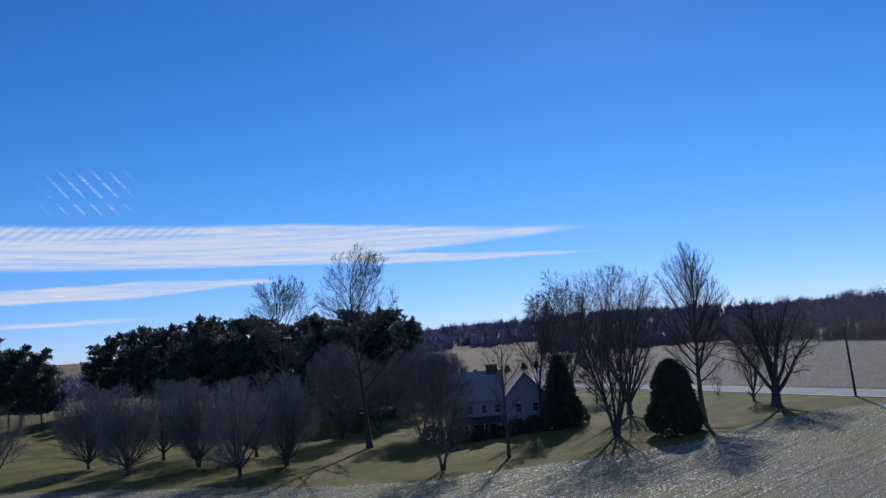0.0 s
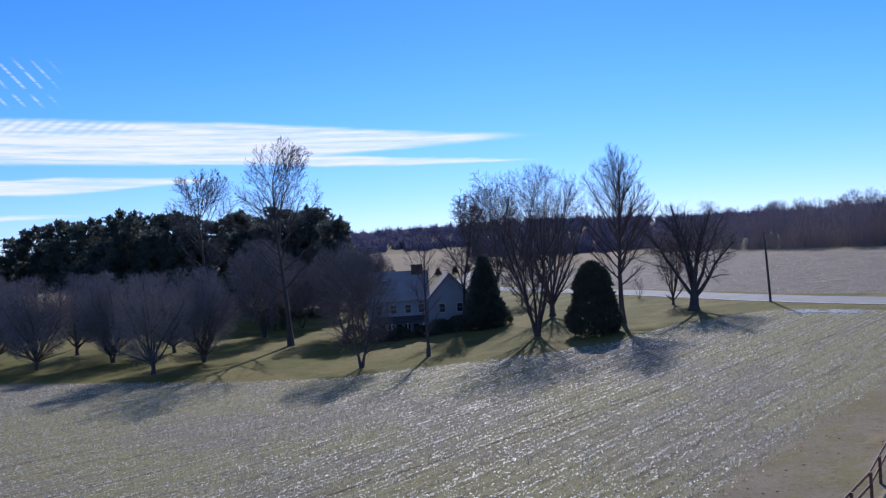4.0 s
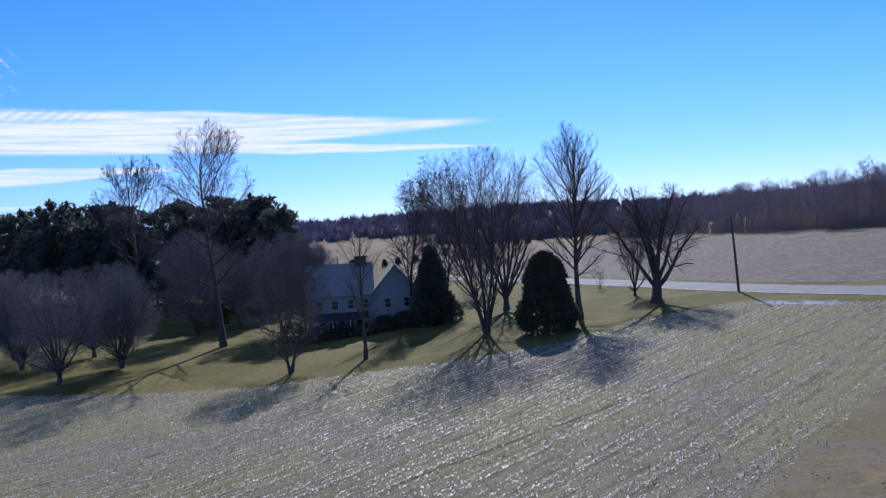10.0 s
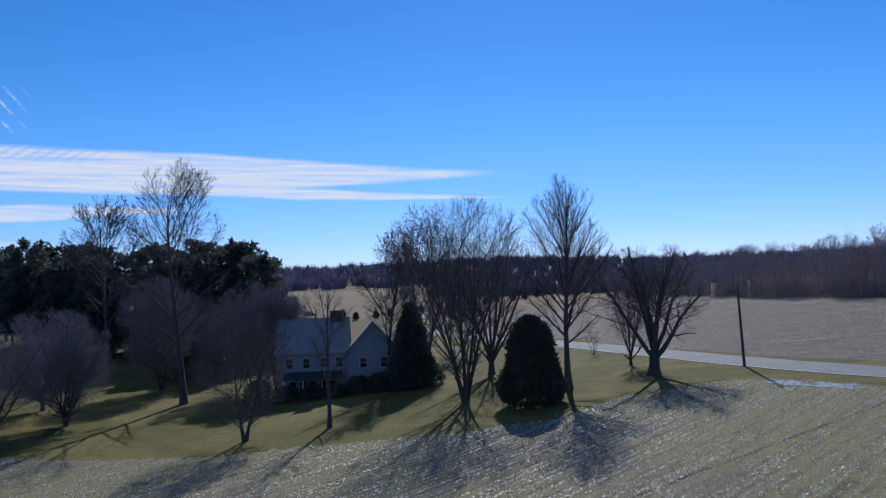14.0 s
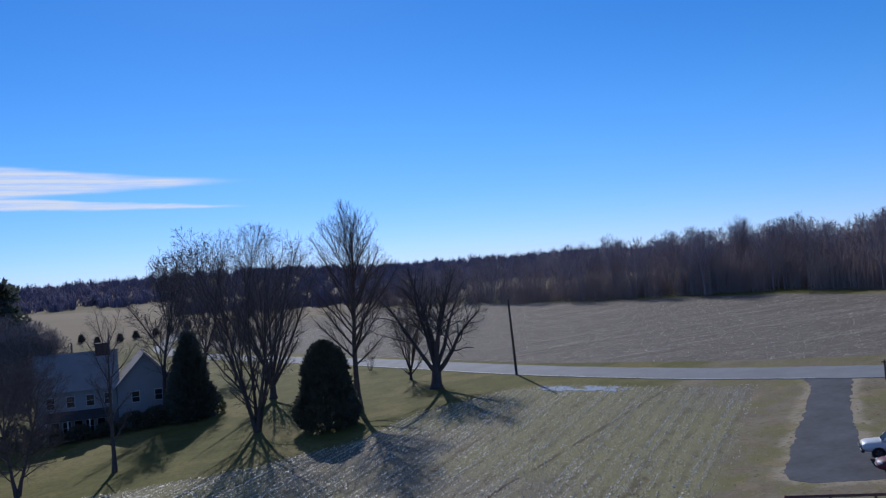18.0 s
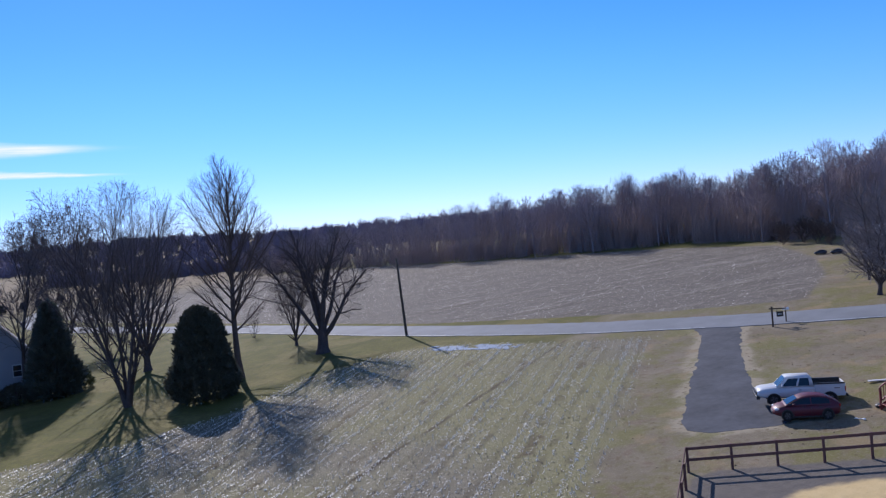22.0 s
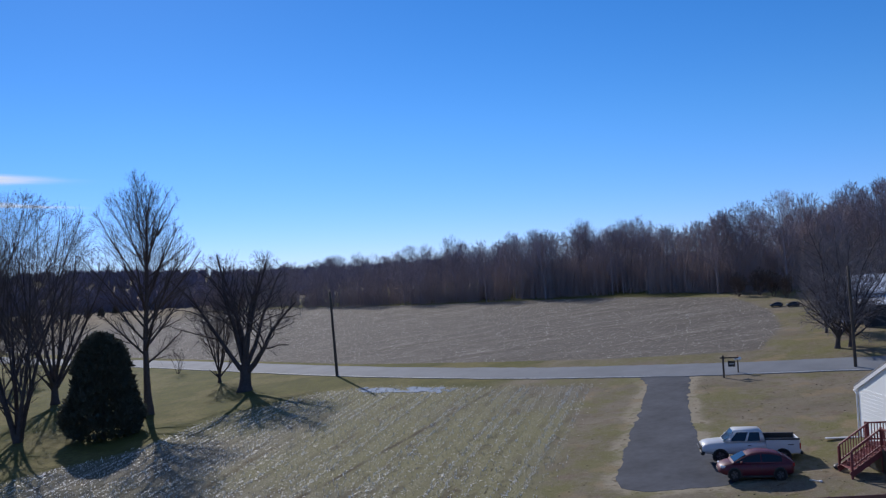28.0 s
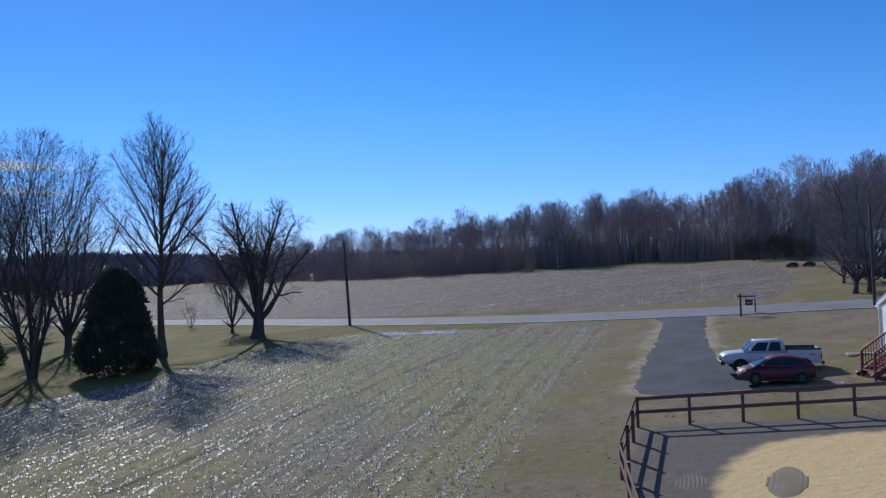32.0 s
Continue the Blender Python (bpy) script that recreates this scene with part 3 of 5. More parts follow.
ROUND = dict(bole=0.66, girth=0.014, splay=0.35, segs=(6, 6, 4, 3, 2), wob=(0.06, 0.07, 0.09, 0.1, 0.1), up=(0.02, 0.05, 0.05, 0.04, 0.02), tip=(0.2, 0.25, 0.3, 0.4, 0.5),
             kids=(20, 9, 7, 4), angle=((72, 28), (40, 30), (38, 32), (38, 32)), ratio=(0.56, 0.46, 0.55, 0.6), thin=(0.38, 0.56), min=0.0085, usual=4.5,
             crown=((0.08, 0.1), (0.2, 0.24), (0.4, 0.33), (0.6, 0.355), (0.78, 0.32), (0.9, 0.23), (0.97, 0.12), (1.0, 0.04)),
             **{"from": (0.16, 0.15, 0.1, 0.05)})
FAN = dict(GNARLED, bole=0.13, girth=0.021, wob=(0.02, 0.035, 0.06, 0.08, 0.1), up=(0, 0.01, 0.03, 0.0, -0.06), kids=(11, 10, 6, 4), angle=((46, 8), (34, 26), (34, 30), (36, 32)),
           usual=10.0, fine=0.72, crown=VASE["crown"], **{"from": (0.55, 0.22, 0.1, 0.05)})
SPARSE = dict(ROUND, kids=(7, 5, 4, 3), min=0.008)
SLIM = ((0.2, 0.04), (0.35, 0.1), (0.55, 0.15), (0.75, 0.16), (0.88, 0.12), (0.96, 0.07), (1.0, 0.02))
VASE_OPEN = dict(VASE, kids=(16, 7, 5, 3), girth=0.0125, splay=0.18, crown=SLIM, usual=3.5)
VASE_FAR = dict(VASE_OPEN, kids=(17, 8, 6, 3), min=0.02, thin=(0.5, 0.68), girth=0.013, crown=tuple((z, r * 1.35) for z, r in SLIM))
OAK = dict(OVAL, bole=0.8, kids=(26, 8, 6, 3), angle=((54, 28), (36, 26), (34, 28), (34, 28)), min=0.016, thin=(0.46, 0.64), girth=0.0125, wob=(0.03, 0.06, 0.08, 0.1, 0.1), usual=8.0,
           crown=((0.2, 0.05), (0.32, 0.11), (0.5, 0.17), (0.68, 0.21), (0.82, 0.205), (0.91, 0.155), (0.97, 0.09), (1.0, 0.03)), **{"from": (0.3, 0.2, 0.1, 0.05)})
LAWN = "trees on the lawn"
bare_tree("shade_tree", 19.0, 107.8, 24.3, 11, OVAL, "tall leafless tree with an oval crown of fine ascending twigs", LAWN, BARK_RED, lean=(-0.01, 0))
bare_tree("shade_tree", 7.2, 107.0, 23.0, 5, VASE, "leafless many-stemmed tree with drooping tips beside the field", LAWN, stems=5)
bare_tree("shade_tree", 11.8, 130.0, 21.5, 7, dict(FAN, min=0.012), "leafless vase-shaped tree behind the many-stemmed one", LAWN)
bare_tree("shade_tree", 29.4, 110.3, 15.0, 12, GNARLED, "gnarled leafless tree with thick spreading limbs near the road", LAWN)
bare_tree("shade_tree", 29.2, 121.0, 9.8, 8, dict(FAN, min=0.009, usual=4.0), "slender young leafless tree behind the gnarled one", LAWN)
bare_tree("shade_tree", -7.5, 102.2, 17.6, 21, VASE_OPEN, "thin leafless tree standing before the grey house", LAWN, BARK, TWIG)
bare_tree("shade_tree", -16.1, 100.5, 14.2, 31, dict(ROUND, girth=0.017, splay=0.2), "low round leafless tree with a forked trunk", LAWN, stems=2)
bare_tree("shade_tree", -31.5, 131.5, 35.0, 41, OAK, "very tall leafless tree rising above the pines", LAWN, BARK)
bare_tree("shade_tree", -56.5, 170.0, 34.0, 43, dict(OAK, min=0.022), "tall leafless tree standing among the pines", LAWN, BARK)
bare_tree("shade_tree", -2.5, 131.0, 22.0, 44, VASE_FAR, "tall thin leafless tree beside the grey house", LAWN, BARK)
bare_tree("shade_tree", 2.5, 148.0, 27.0, 45, dict(VASE_FAR, up=VASE["up"]), "tall thin leafless tree behind the grey house", LAWN, BARK, stems=2)
bare_tree("shade_tree", 9.0, 160.0, 12.0, 46, dict(ROUND, min=0.019), "small leafless tree at the far side of the lawn", LAWN, BARK)
bare_tree("shade_tree", -24.0, 143.0, 17.0, 47, dict(ROUND, min=0.017), "broad leafless tree in front of the pines", LAWN, BARK, TWIG_PALE, stems=2)
bare_tree("shade_tree", -35.0, 160.0, 14.0, 48, dict(ROUND, min=0.019), "leafless tree beside the pale shrub", LAWN, BARK, TWIG_PALE, stems=2)
bare_tree("shade_tree", -19.8, 139.0, 16.0, 49, dict(ROUND, min=0.015), "broad leafless tree beside the grey house", LAWN, BARK, TWIG_PALE, stems=3)
bare_tree("shade_tree", -39.5, 147.0, 18.0, 50, dict(ROUND, min=0.015), "broad dense leafless tree before the pines", LAWN, BARK, TWIG_PALE, stems=3)
FRUIT = "fruit trees on the lawn"
BUSHY = dict(FAN, bole=0.15, girth=0.02, kids=(15, 12, 9, 6), angle=((66, 8), (42, 32), (40, 34), (38, 32)), wob=(0.04, 0.08, 0.1, 0.1, 0.1), usual=7.0, min=0.0105,
             crown=((0.1, 0.12), (0.2, 0.27), (0.38, 0.37), (0.58, 0.4), (0.77, 0.36), (0.9, 0.26), (0.97, 0.14), (1.0, 0.05)))
first = bare_tree("fruit_tree", -45.0, 105.5, 14.4, 51, BUSHY, "dense bushy leafless fruit tree with a short trunk", FRUIT, BARK, TWIG_PALE)
second = bare_tree("fruit_tree", -41.3, 116.0, 14.0, 52, dict(BUSHY, splay=0.2), "dense bushy leafless fruit tree with a forked foot", FRUIT, BARK, TWIG_PALE, stems=2)
for ob, x, y, turn in ((second, -66.5, 116.5, 100), (first, -68.5, 134.0, 200), (first, -50.5, 130.0, 60), (second, -79.0, 128.0, 290), (first, -86.0, 112.0, 20), (second, -57.0, 121.0, 180)):
    copy_thing(ob, pose(x, y, lie(x, y), 0, 0, turn))
bare_tree("fruit_tree", 27.6, 138.0, 3.8, 53, SPARSE, "small leafless bush at the road's edge", "", BARK, TWIG, stems=4)


# ---- evergreens ----
def tuft(rng, verts, faces, at, out, size, blades, droop=0.0):
    """A spray of narrow pointed blades, each with a folded midrib."""
    for _ in range(blades):
        d = (out + Vector((rng.gauss(0, 1), rng.gauss(0, 1), rng.gauss(0, 1) - droop)) * 0.75).normalized()
        u = d.orthogonal().normalized()
        u = u * math.cos(k := rng.uniform(0, 6.28)) + d.cross(u) * math.sin(k)
        L, wd = size * rng.uniform(0.6, 1.2), size * rng.uniform(0.12, 0.24)
        n = len(verts)
        mid = at + d * L * 0.45
        verts += [tuple(at), tuple(mid + u * wd), tuple(at + d * L), tuple(mid - u * wd), tuple(mid + d.cross(u) * wd * 0.5)]
        faces += [(n, n + 1, n + 4), (n + 1, n + 2, n + 4), (n + 2, n + 3, n + 4), (n + 3, n, n + 4)]


def pine(name, x, y, height, seed, clear, label, group, width=0.22):
    """A pine: bare lower trunk, tiers of branches and crowns of needle sprays with gaps between."""
    rng = random.Random(seed)
    root = base(name, x, y)
    verts, faces = [], []
    tube(verts, faces, [Vector((0.1 * math.sin(h * 5), 0, h * height - 0.2)) for h in (0, 0.25, 0.5, 0.75, 0.98)], [height * 0.014 * (1.1 - h) for h in (0, 0.25, 0.5, 0.75, 0.95)], 8)
    raw("trunk", verts, faces, BARK, root, flat=False)
    bv, bf, lv, lf = [], [], [], []
    z = height * clear
    while z < height:
        f = (z - height * clear) / (height * (1 - clear))
        reach = height * width * (0.62 + 0.6 * math.sin(min(1, 0.22 + f * 0.72) * math.pi)) * (1.05 - 0.32 * f)
        for k in range(rng.randint(4, 6)):
            a = rng.uniform(0, 6.28)
            L = reach * rng.uniform(0.6, 1.2)
            d = Vector((math.cos(a), math.sin(a), rng.uniform(-0.1, 0.5)))
            p = Vector((0, 0, z + rng.uniform(-0.5, 0.5)))
            tube(bv, bf, [p, p + d * L * 0.5, p + d * L], [0.06, 0.045, 0.02], 4)
            for j in range(int(10 + L * 6.0)):
                q = p + d * L * rng.uniform(0.3, 1.05) + Vector((rng.gauss(0, 0.4), rng.gauss(0, 0.4), rng.gauss(0.1, 0.35)))
                tuft(rng, lv, lf, q, d + Vector((0, 0, 0.5)), rng.uniform(0.7, 1.2), 4)
        z += height * 0.042 * rng.uniform(0.7, 1.3)
    raw("branch", bv, bf, BARK, root)
    raw("crown", lv, lf, PINE, root)
    return tagged(root, label, "pine tree", group)


PINES = "row of pines"
pine_a = pine("pine_tree", -36.6, 192.8, 24.0, 61, 0.07, "tall dark green pine with a ragged crown", PINES)
pine_b = pine("pine_tree", -46.4, 198.9, 24.4, 62, 0.08, "tall dark green pine with a ragged crown", PINES)
pine_c = pine("pine_tree", -88.0, 205.0, 23.3, 63, 0.2, "dark green pine with a bare lower trunk", PINES, 0.27)
rng = random.Random(64)
for ob, x, y, s in ((pine_a, -31.1, 183.0, 0.88), (pine_b, -41.5, 185.4, 0.90), (pine_a, -55.5, 192.8, 0.95), (pine_b, -63.4, 200.1, 0.93), (pine_a, -71.4, 205.0, 1.01), (pine_b, -51.2, 205.0, 0.90),
                    (pine_a, -78.1, 209.8, 1.04), (pine_b, -68.3, 195.2, 0.92), (pine_b, -48.8, 190.3, 0.85), (pine_a, -40.3, 202.5, 0.95), (pine_b, -59.8, 214.7, 0.95), (pine_a, -34.2, 207.4, 0.85), (pine_b, -86.6, 219.6, 1.02), (pine_b, -93.9, 224.5, 1.01),
                    (pine_c, -78.0, 200.0, 0.86), (pine_c, -95.0, 212.0, 0.92), (pine_c, -102.0, 217.0, 1.0), (pine_c, -110.0, 222.0, 1.0), (pine_c, -83.0, 214.0, 0.86), (pine_c, -117.0, 230.0, 1.0), (pine_c, -125.0, 232.0, 0.95), (pine_c, -108.0, 235.0, 0.86), (pine_c, -132.0, 235.0, 0.78),
                    (pine_c, -133.0, 205.0, 0.8), (pine_c, -140.0, 207.0, 0.85), (pine_c, -146.0, 211.0, 0.8), (pine_c, -150.0, 207.0, 0.9), (pine_c, -155.0, 214.0, 1.0),
                    (pine_c, -162.0, 205.0, 1.0), (pine_c, -170.0, 212.0, 1.0)):
    m = pose(x, y, lie(x, y), 0, 0, rng.uniform(0, 360))
    made = copy_thing(ob, m)
    s *= 0.94 if -128 < x < -62 else 1.0
    made.matrix_world = m @ Matrix.Diagonal((s, s, s, 1))


def cone_evergreen(name, x, y, height, radius, seed, label, material, count, size, peak=1.0, category="evergreen"):
    """A dense evergreen, broad low down and rounded at the top, of many overlapping sprays."""
    rng = random.Random(seed)
    root = base(name, x, y)
    verts, faces = [], []
    tube(verts, faces, [Vector((0, 0, -0.2)), Vector((0, 0, height * 0.5)), Vector((0, 0, height * 0.93))], [0.22, 0.15, 0.05], 8)
    raw("trunk", verts, faces, BARK, root, flat=False)
    lv, lf = [], []
    lobes = [(rng.uniform(0, 6.28), rng.uniform(0.1, 0.95), rng.uniform(0.85, 1.12)) for _ in range(36)]
    for i in range(count):
        f = rng.random() ** 0.85
        a = rng.uniform(0, 6.28)
        prof = (1 - f) ** (0.62 * peak) * (0.72 + 0.28 * min(1, f * 6))
        k = 1.0
        for la, lz, lr in lobes:
            da = (a - la + math.pi) % (2 * math.pi) - math.pi
            if abs(da) < 0.5 and abs(f - lz) < 0.12:
                k *= lr
        r = radius * prof * k * (1.03 - 0.45 * rng.random() ** 2)
        p = Vector((math.cos(a) * r, math.sin(a) * r, 0.12 + f * (height - 0.3)))
        tuft(rng, lv, lf, p, Vector((math.cos(a), math.sin(a), 1.1)), size * rng.uniform(0.7, 1.2), 3)
    raw("foliage", lv, lf, material, root)
    return tagged(root, label, category)


cone_evergreen("arborvitae", 13.9, 100.2, 9.2, 3.75, 71, "broad dark arborvitae, dense to the ground", CEDAR, 9500, 0.5, 0.74)
cone_evergreen("spruce_tree", 0.8, 126.0, 11.0, 3.1, 72, "dark ragged spruce at the corner of the grey house", PINE, 4200, 0.95, 1.15)
cone_evergreen("shrub", 3.2, 127.5, 3.2, 2.2, 73, "rounded evergreen shrub beside the spruce", SHRUB, 900, 0.4, 0.7, "shrub")
cone_evergreen("shrub", -40.0, 158.0, 4.6, 3.2, 74, "pale green evergreen shrub on the lawn", SHRUB, 1100, 0.45, 0.7, "shrub")
for x, y, h, r in ((-16.5, 128.5, 2.2, 2.0), (-13.0, 128.0, 2.0, 1.9), (-6.5, 127.6, 2.4, 2.2), (-3.5, 127.0, 2.6, 2.2), (-20.5, 129.5, 3.2, 2.4), (-9.5, 127.0, 1.8, 1.7)):
    cone_evergreen("foundation_shrub", x, y, h, r, int(x * 7 + 500), "clipped dark evergreen shrub along the house wall", CEDAR, 600, 0.4, 0.6, "shrub")["group"] = "shrubs along the house"
rng = random.Random(75)
young = cone_evergreen("young_cedar", -30.0, 330.0, 2.6, 0.9, 76, "small dark conifer in a far row", CEDAR, 300, 0.8, 1.1, "conifer")
young["group"] = "far row of conifers"
for i in range(13):
    x = -24 + 6.0 * i + rng.uniform(-1.5, 1.5)
    y = 332 + 0.5 * x + rng.uniform(-4, 4)
    copy_thing(young, pose(x, y, lie(x, y), 0, 0, rng.uniform(0, 360)))


# ---- woodland ----
CHEAP = dict(bole=0.86, girth=0.011, segs=(6, 4, 3, 2), wob=(0.04, 0.07, 0.1, 0.13), up=(0.02, 0.08, 0.06, 0.04), tip=(0.15, 0.3, 0.4, 0.5),
             kids=(20, 8, 5), angle=((60, 18), (38, 30), (40, 34)), ratio=(0.36, 0.5, 0.6), thin=(0.4, 0.6), min=0.015, sides=(5, 4, 3, 3), usual=4.0, fine=0.9,
             crown=((0.12, 0.06), (0.28, 0.14), (0.5, 0.22), (0.74, 0.26), (0.88, 0.2), (0.96, 0.11), (1.0, 0.03)),
             **{"from": (0.16, 0.2, 0.15)})


def skeleton_arrays(height, seed, kind):
    """A plain leafless tree as arrays of vertices and quads."""
    rng = random.Random(seed)
    some = []
    grow(rng, Vector((0, 0, -0.3)), Vector((rng.gauss(0, 0.03), rng.gauss(0, 0.03), 1)).normalized(), height * kind["bole"], height * kind["girth"], 0, kind, some, -1,
         ([(z * height, r * height) for z, r in kind["crown"]], [rng.uniform(0, 6.28) for _ in range(3)]))
    out = []
    for low in (True, False):
        verts, faces = [], []
        for lv, lb, pts, rad in some:
            if (lv == 0) == low:
                tube(verts, faces, pts, rad, kind["sides"][lv])
        out.append((verts, faces))
    return out


def woodland_tree(seed, x, y, height):
    root = base("woodland_tree", x, y)
    trunk, crown = skeleton_arrays(height, seed, CHEAP)
    raw("trunk", *trunk, WOODS_BARK, root)
    raw("crown", *crown, WOODS_BARK, root)
    return tagged(root, "leafless grey-brown tree at the edge of the wood", "tree", "trees along the wood's edge")


EDGE = smooth([Vector(p) for p in ((60, 305), (74, 258), (81, 215), (86, 186), (94, 158), (99, 143), (103, 122), (103, 106), (110, 92), (124, 78), (140, 60))], 12)


def along(line, f):
    k = f * (len(line) - 1)
    i = min(int(k), len(line) - 2)
    p = line[i].lerp(line[i + 1], k - i)
    d = (line[i + 1] - line[i]).normalized()
    return p, Vector((-d.y, d.x))


rng = random.Random(81)
models = [woodland_tree(82 + i, *[(92, 166), (97, 152), (101, 135), (105, 112), (87, 190), (112, 96)][i], (11.0, 12.5, 11.5, 12.5, 10.5, 13.5)[i]) for i in range(6)]
for i in range(118):
    f = rng.random() ** 0.8
    p, n = along(EDGE, f)
    q = p + n * rng.choice((1.0, 2.0, 4.0, 7.0, 11.0, 15.0)) + Vector((rng.gauss(0, 1.2), rng.gauss(0, 1.2)))
    s = rng.uniform(0.72, 1.06) * (1.0 + 0.32 * ramp(f, 0.6, 0.85))
    m = pose(q.x, q.y, lie(q.x, q.y), 0, 0, rng.uniform(0, 360)) @ Matrix.Diagonal((s, s, s, 1))
    copy_thing(models[rng.randrange(6)], m).matrix_world = m


def scatter(name, shapes, places, material, label, category):
    """Many copies of a few shapes joined into one object. places: shape, x, y, z, turn, scale, upright scale."""
    allv, allf, n = [], [], 0
    arrays = [(np.array(v, dtype=np.float32), np.array([f if len(f) == 4 else (*f, f[-1]) for f in fs], dtype=np.int64), len(fs[0])) for v, fs in shapes]
    size = arrays[0][2]
    for k, x, y, z, turn, s, sz in places:
        v, f, _ = arrays[k]
        c, t = math.cos(turn), math.sin(turn)
        w_ = np.stack([(v[:, 0] * c - v[:, 1] * t) * s + x, (v[:, 0] * t + v[:, 1] * c) * s + y, v[:, 2] * sz + z], 1)
        allv.append(w_)
        allf.append(f[:, :size] + n)
        n += len(v)
    v, f = np.concatenate(allv), np.concatenate(allf)
    me = bpy.data.meshes.new(name)
    me.vertices.add(len(v))
    me.vertices.foreach_set("co", v.astype(np.float32).ravel())
    me.loops.add(f.size)
    me.loops.foreach_set("vertex_index", f.astype(np.int32).ravel())
    me.polygons.add(len(f))
    me.polygons.foreach_set("loop_start", np.arange(0, f.size, size, dtype=np.int32))
    me.update(calc_edges=True)
    me.materials.append(material)
    return tagged(new(name, me), label, category, kind="stuff")


LEAN = dict(CHEAP, kids=(12, 5, 4), min=0.026, sides=(4, 3, 3, 3), segs=(5, 3, 2, 2))
shapes = []
for i in range(5):
    a, b = skeleton_arrays(11.0, 90 + i, LEAN)
    n = len(a[0])
    quads = [f for f in a[1]] + [tuple(k + n for k in f) for f in b[1]]
    shapes.append((a[0] + b[0], quads))
places = []
for i in range(430):
    p, n = along(EDGE, rng.random() ** 0.8)
    q = p + n * rng.uniform(3, 42) + Vector((rng.gauss(0, 2), rng.gauss(0, 2)))
    s = rng.uniform(0.7, 1.12)
    places.append((rng.randrange(5), q.x, q.y, lie(q.x, q.y), rng.uniform(0, 6.28), s, s))
scatter("woodland", shapes, places, WOODS_BARK, "dense leafless wood beyond the stubble field", "woodland")

# brush under the trees: upright stems of many heights
stems = []
for i in range(3):
    verts, faces = [], []
    for k in range(34):
        a, r = rng.uniform(0, 6.28), rng.uniform(0, 1.9)
        h = rng.uniform(0.8, 7.5)
        p = Vector((math.cos(a) * r, math.sin(a) * r, -0.1))
        tube(verts, faces, [p, p + Vector((rng.gauss(0, 0.25), rng.gauss(0, 0.25), h * 0.6)), p + Vector((rng.gauss(0, 0.7), rng.gauss(0, 0.7), h))], [0.035, 0.03, 0.02], 3)
    stems.append((verts, faces))
places = []
for i in range(760):
    p, n = along(EDGE, rng.random() ** 0.8)
    q = p + n * (abs(rng.gauss(0, 9)) - 0.3)
    if 0.30 < math.sin(q.y * 0.21) + 0.3 * math.sin(q.y * 1.7) < 0.5:
        continue
    s = rng.uniform(0.7, 1.3)
    places.append((rng.randrange(3), q.x, q.y, lie(q.x, q.y), rng.uniform(0, 6.28), s, s * rng.uniform(0.6, 1.2)))
scatter("underbrush", stems, places, BRUSH, "brown leafless brush along the wood's edge", "underbrush")

# the far ridge is wooded all over
clumps = []
for i in range(4):
    verts, faces = [], []
    for k in range(20):
        a, r = rng.uniform(0, 6.28), rng.uniform(0, 3.6)
        h = (11 - r * 1.2) * rng.uniform(0.6, 1.1)
        p = Vector((math.cos(a) * r, math.sin(a) * r, -0.5))
        tube(verts, faces, [p, p + Vector((rng.gauss(0, 0.5), rng.gauss(0, 0.5), h * 0.5)), p + Vector((rng.gauss(0, 1.2), rng.gauss(0, 1.2), h))], [0.3, 0.34, 0.05], 3)
    clumps.append((verts, faces))
places = []
for i in range(2400):
    a, r = radians(rng.uniform(-24, 62)), rng.uniform(600, 900)
    x, y = r * math.sin(a), r * math.cos(a)
    s = rng.uniform(0.8, 1.25)
    places.append((rng.randrange(4), x, y, lie(x, y), rng.uniform(0, 6.28), s * 1.25, s * rng.uniform(0.6, 0.95)))
for i in range(330):
    t = rng.random()
    x, y = -60 + 170 * t + rng.gauss(0, 6), 390 + 50 * math.sin(t * 5) + rng.gauss(0, 5)
    if x > 4:
        s = rng.uniform(0.5, 0.9)
        places.append((rng.randrange(4), x, y, lie(x, y), rng.uniform(0, 6.28), s, s))
for i in range(420):
    a, r = radians(rng.uniform(-52, -24)), rng.uniform(330, 460)
    x, y = r * math.sin(a), r * math.cos(a)
    s = rng.uniform(0.5, 1.0)
    places.append((rng.randrange(4), x, y, lie(x, y), rng.uniform(0, 6.28), s, s * 0.85))
scatter("ridge_woods", clumps, places, HAZY_RIDGE, "distant leafless woods covering the far ridge", "woodland")


def pole(name, x, y, height, r, lean, label):
    root = base(name, x, y)
    verts, faces = [], []
    tube(verts, faces, [Vector((lean[0] * h * height, lean[1] * h * height, h * height - 0.2)) for h in (0, 0.35, 0.7, 1)], [r, r * 0.9, r * 0.8, r * 0.7], 10)
    faces.append(tuple(range(30, 40)))
    raw("shaft", verts, faces, POLE_WOOD, root, flat=False)
    verts, faces = [], []
    tube(verts, faces, [Vector((lean[0] * height + 0.16, 0.1, height * 0.9)), Vector((lean[0] * height + 0.16, 0.1, height * 0.9 + 0.35))], [0.06, 0.05], 8)
    raw("insulator", verts, faces, TRIM, root)
    return tagged(root, label, "utility pole")


pole("utility_pole", 39.0, 107.5, 9.6, 0.17, (-0.045, 0), "weathered wooden utility pole leaning slightly beside the road")
pole("utility_pole", -16.2, 157.0, 11.6, 0.17, (0, 0), "weathered wooden utility pole behind the grey house")
pole("utility_pole", 62.6, 60.5, 7.9, 0.125, (-0.02, 0), "weathered wooden utility pole at the road's edge")


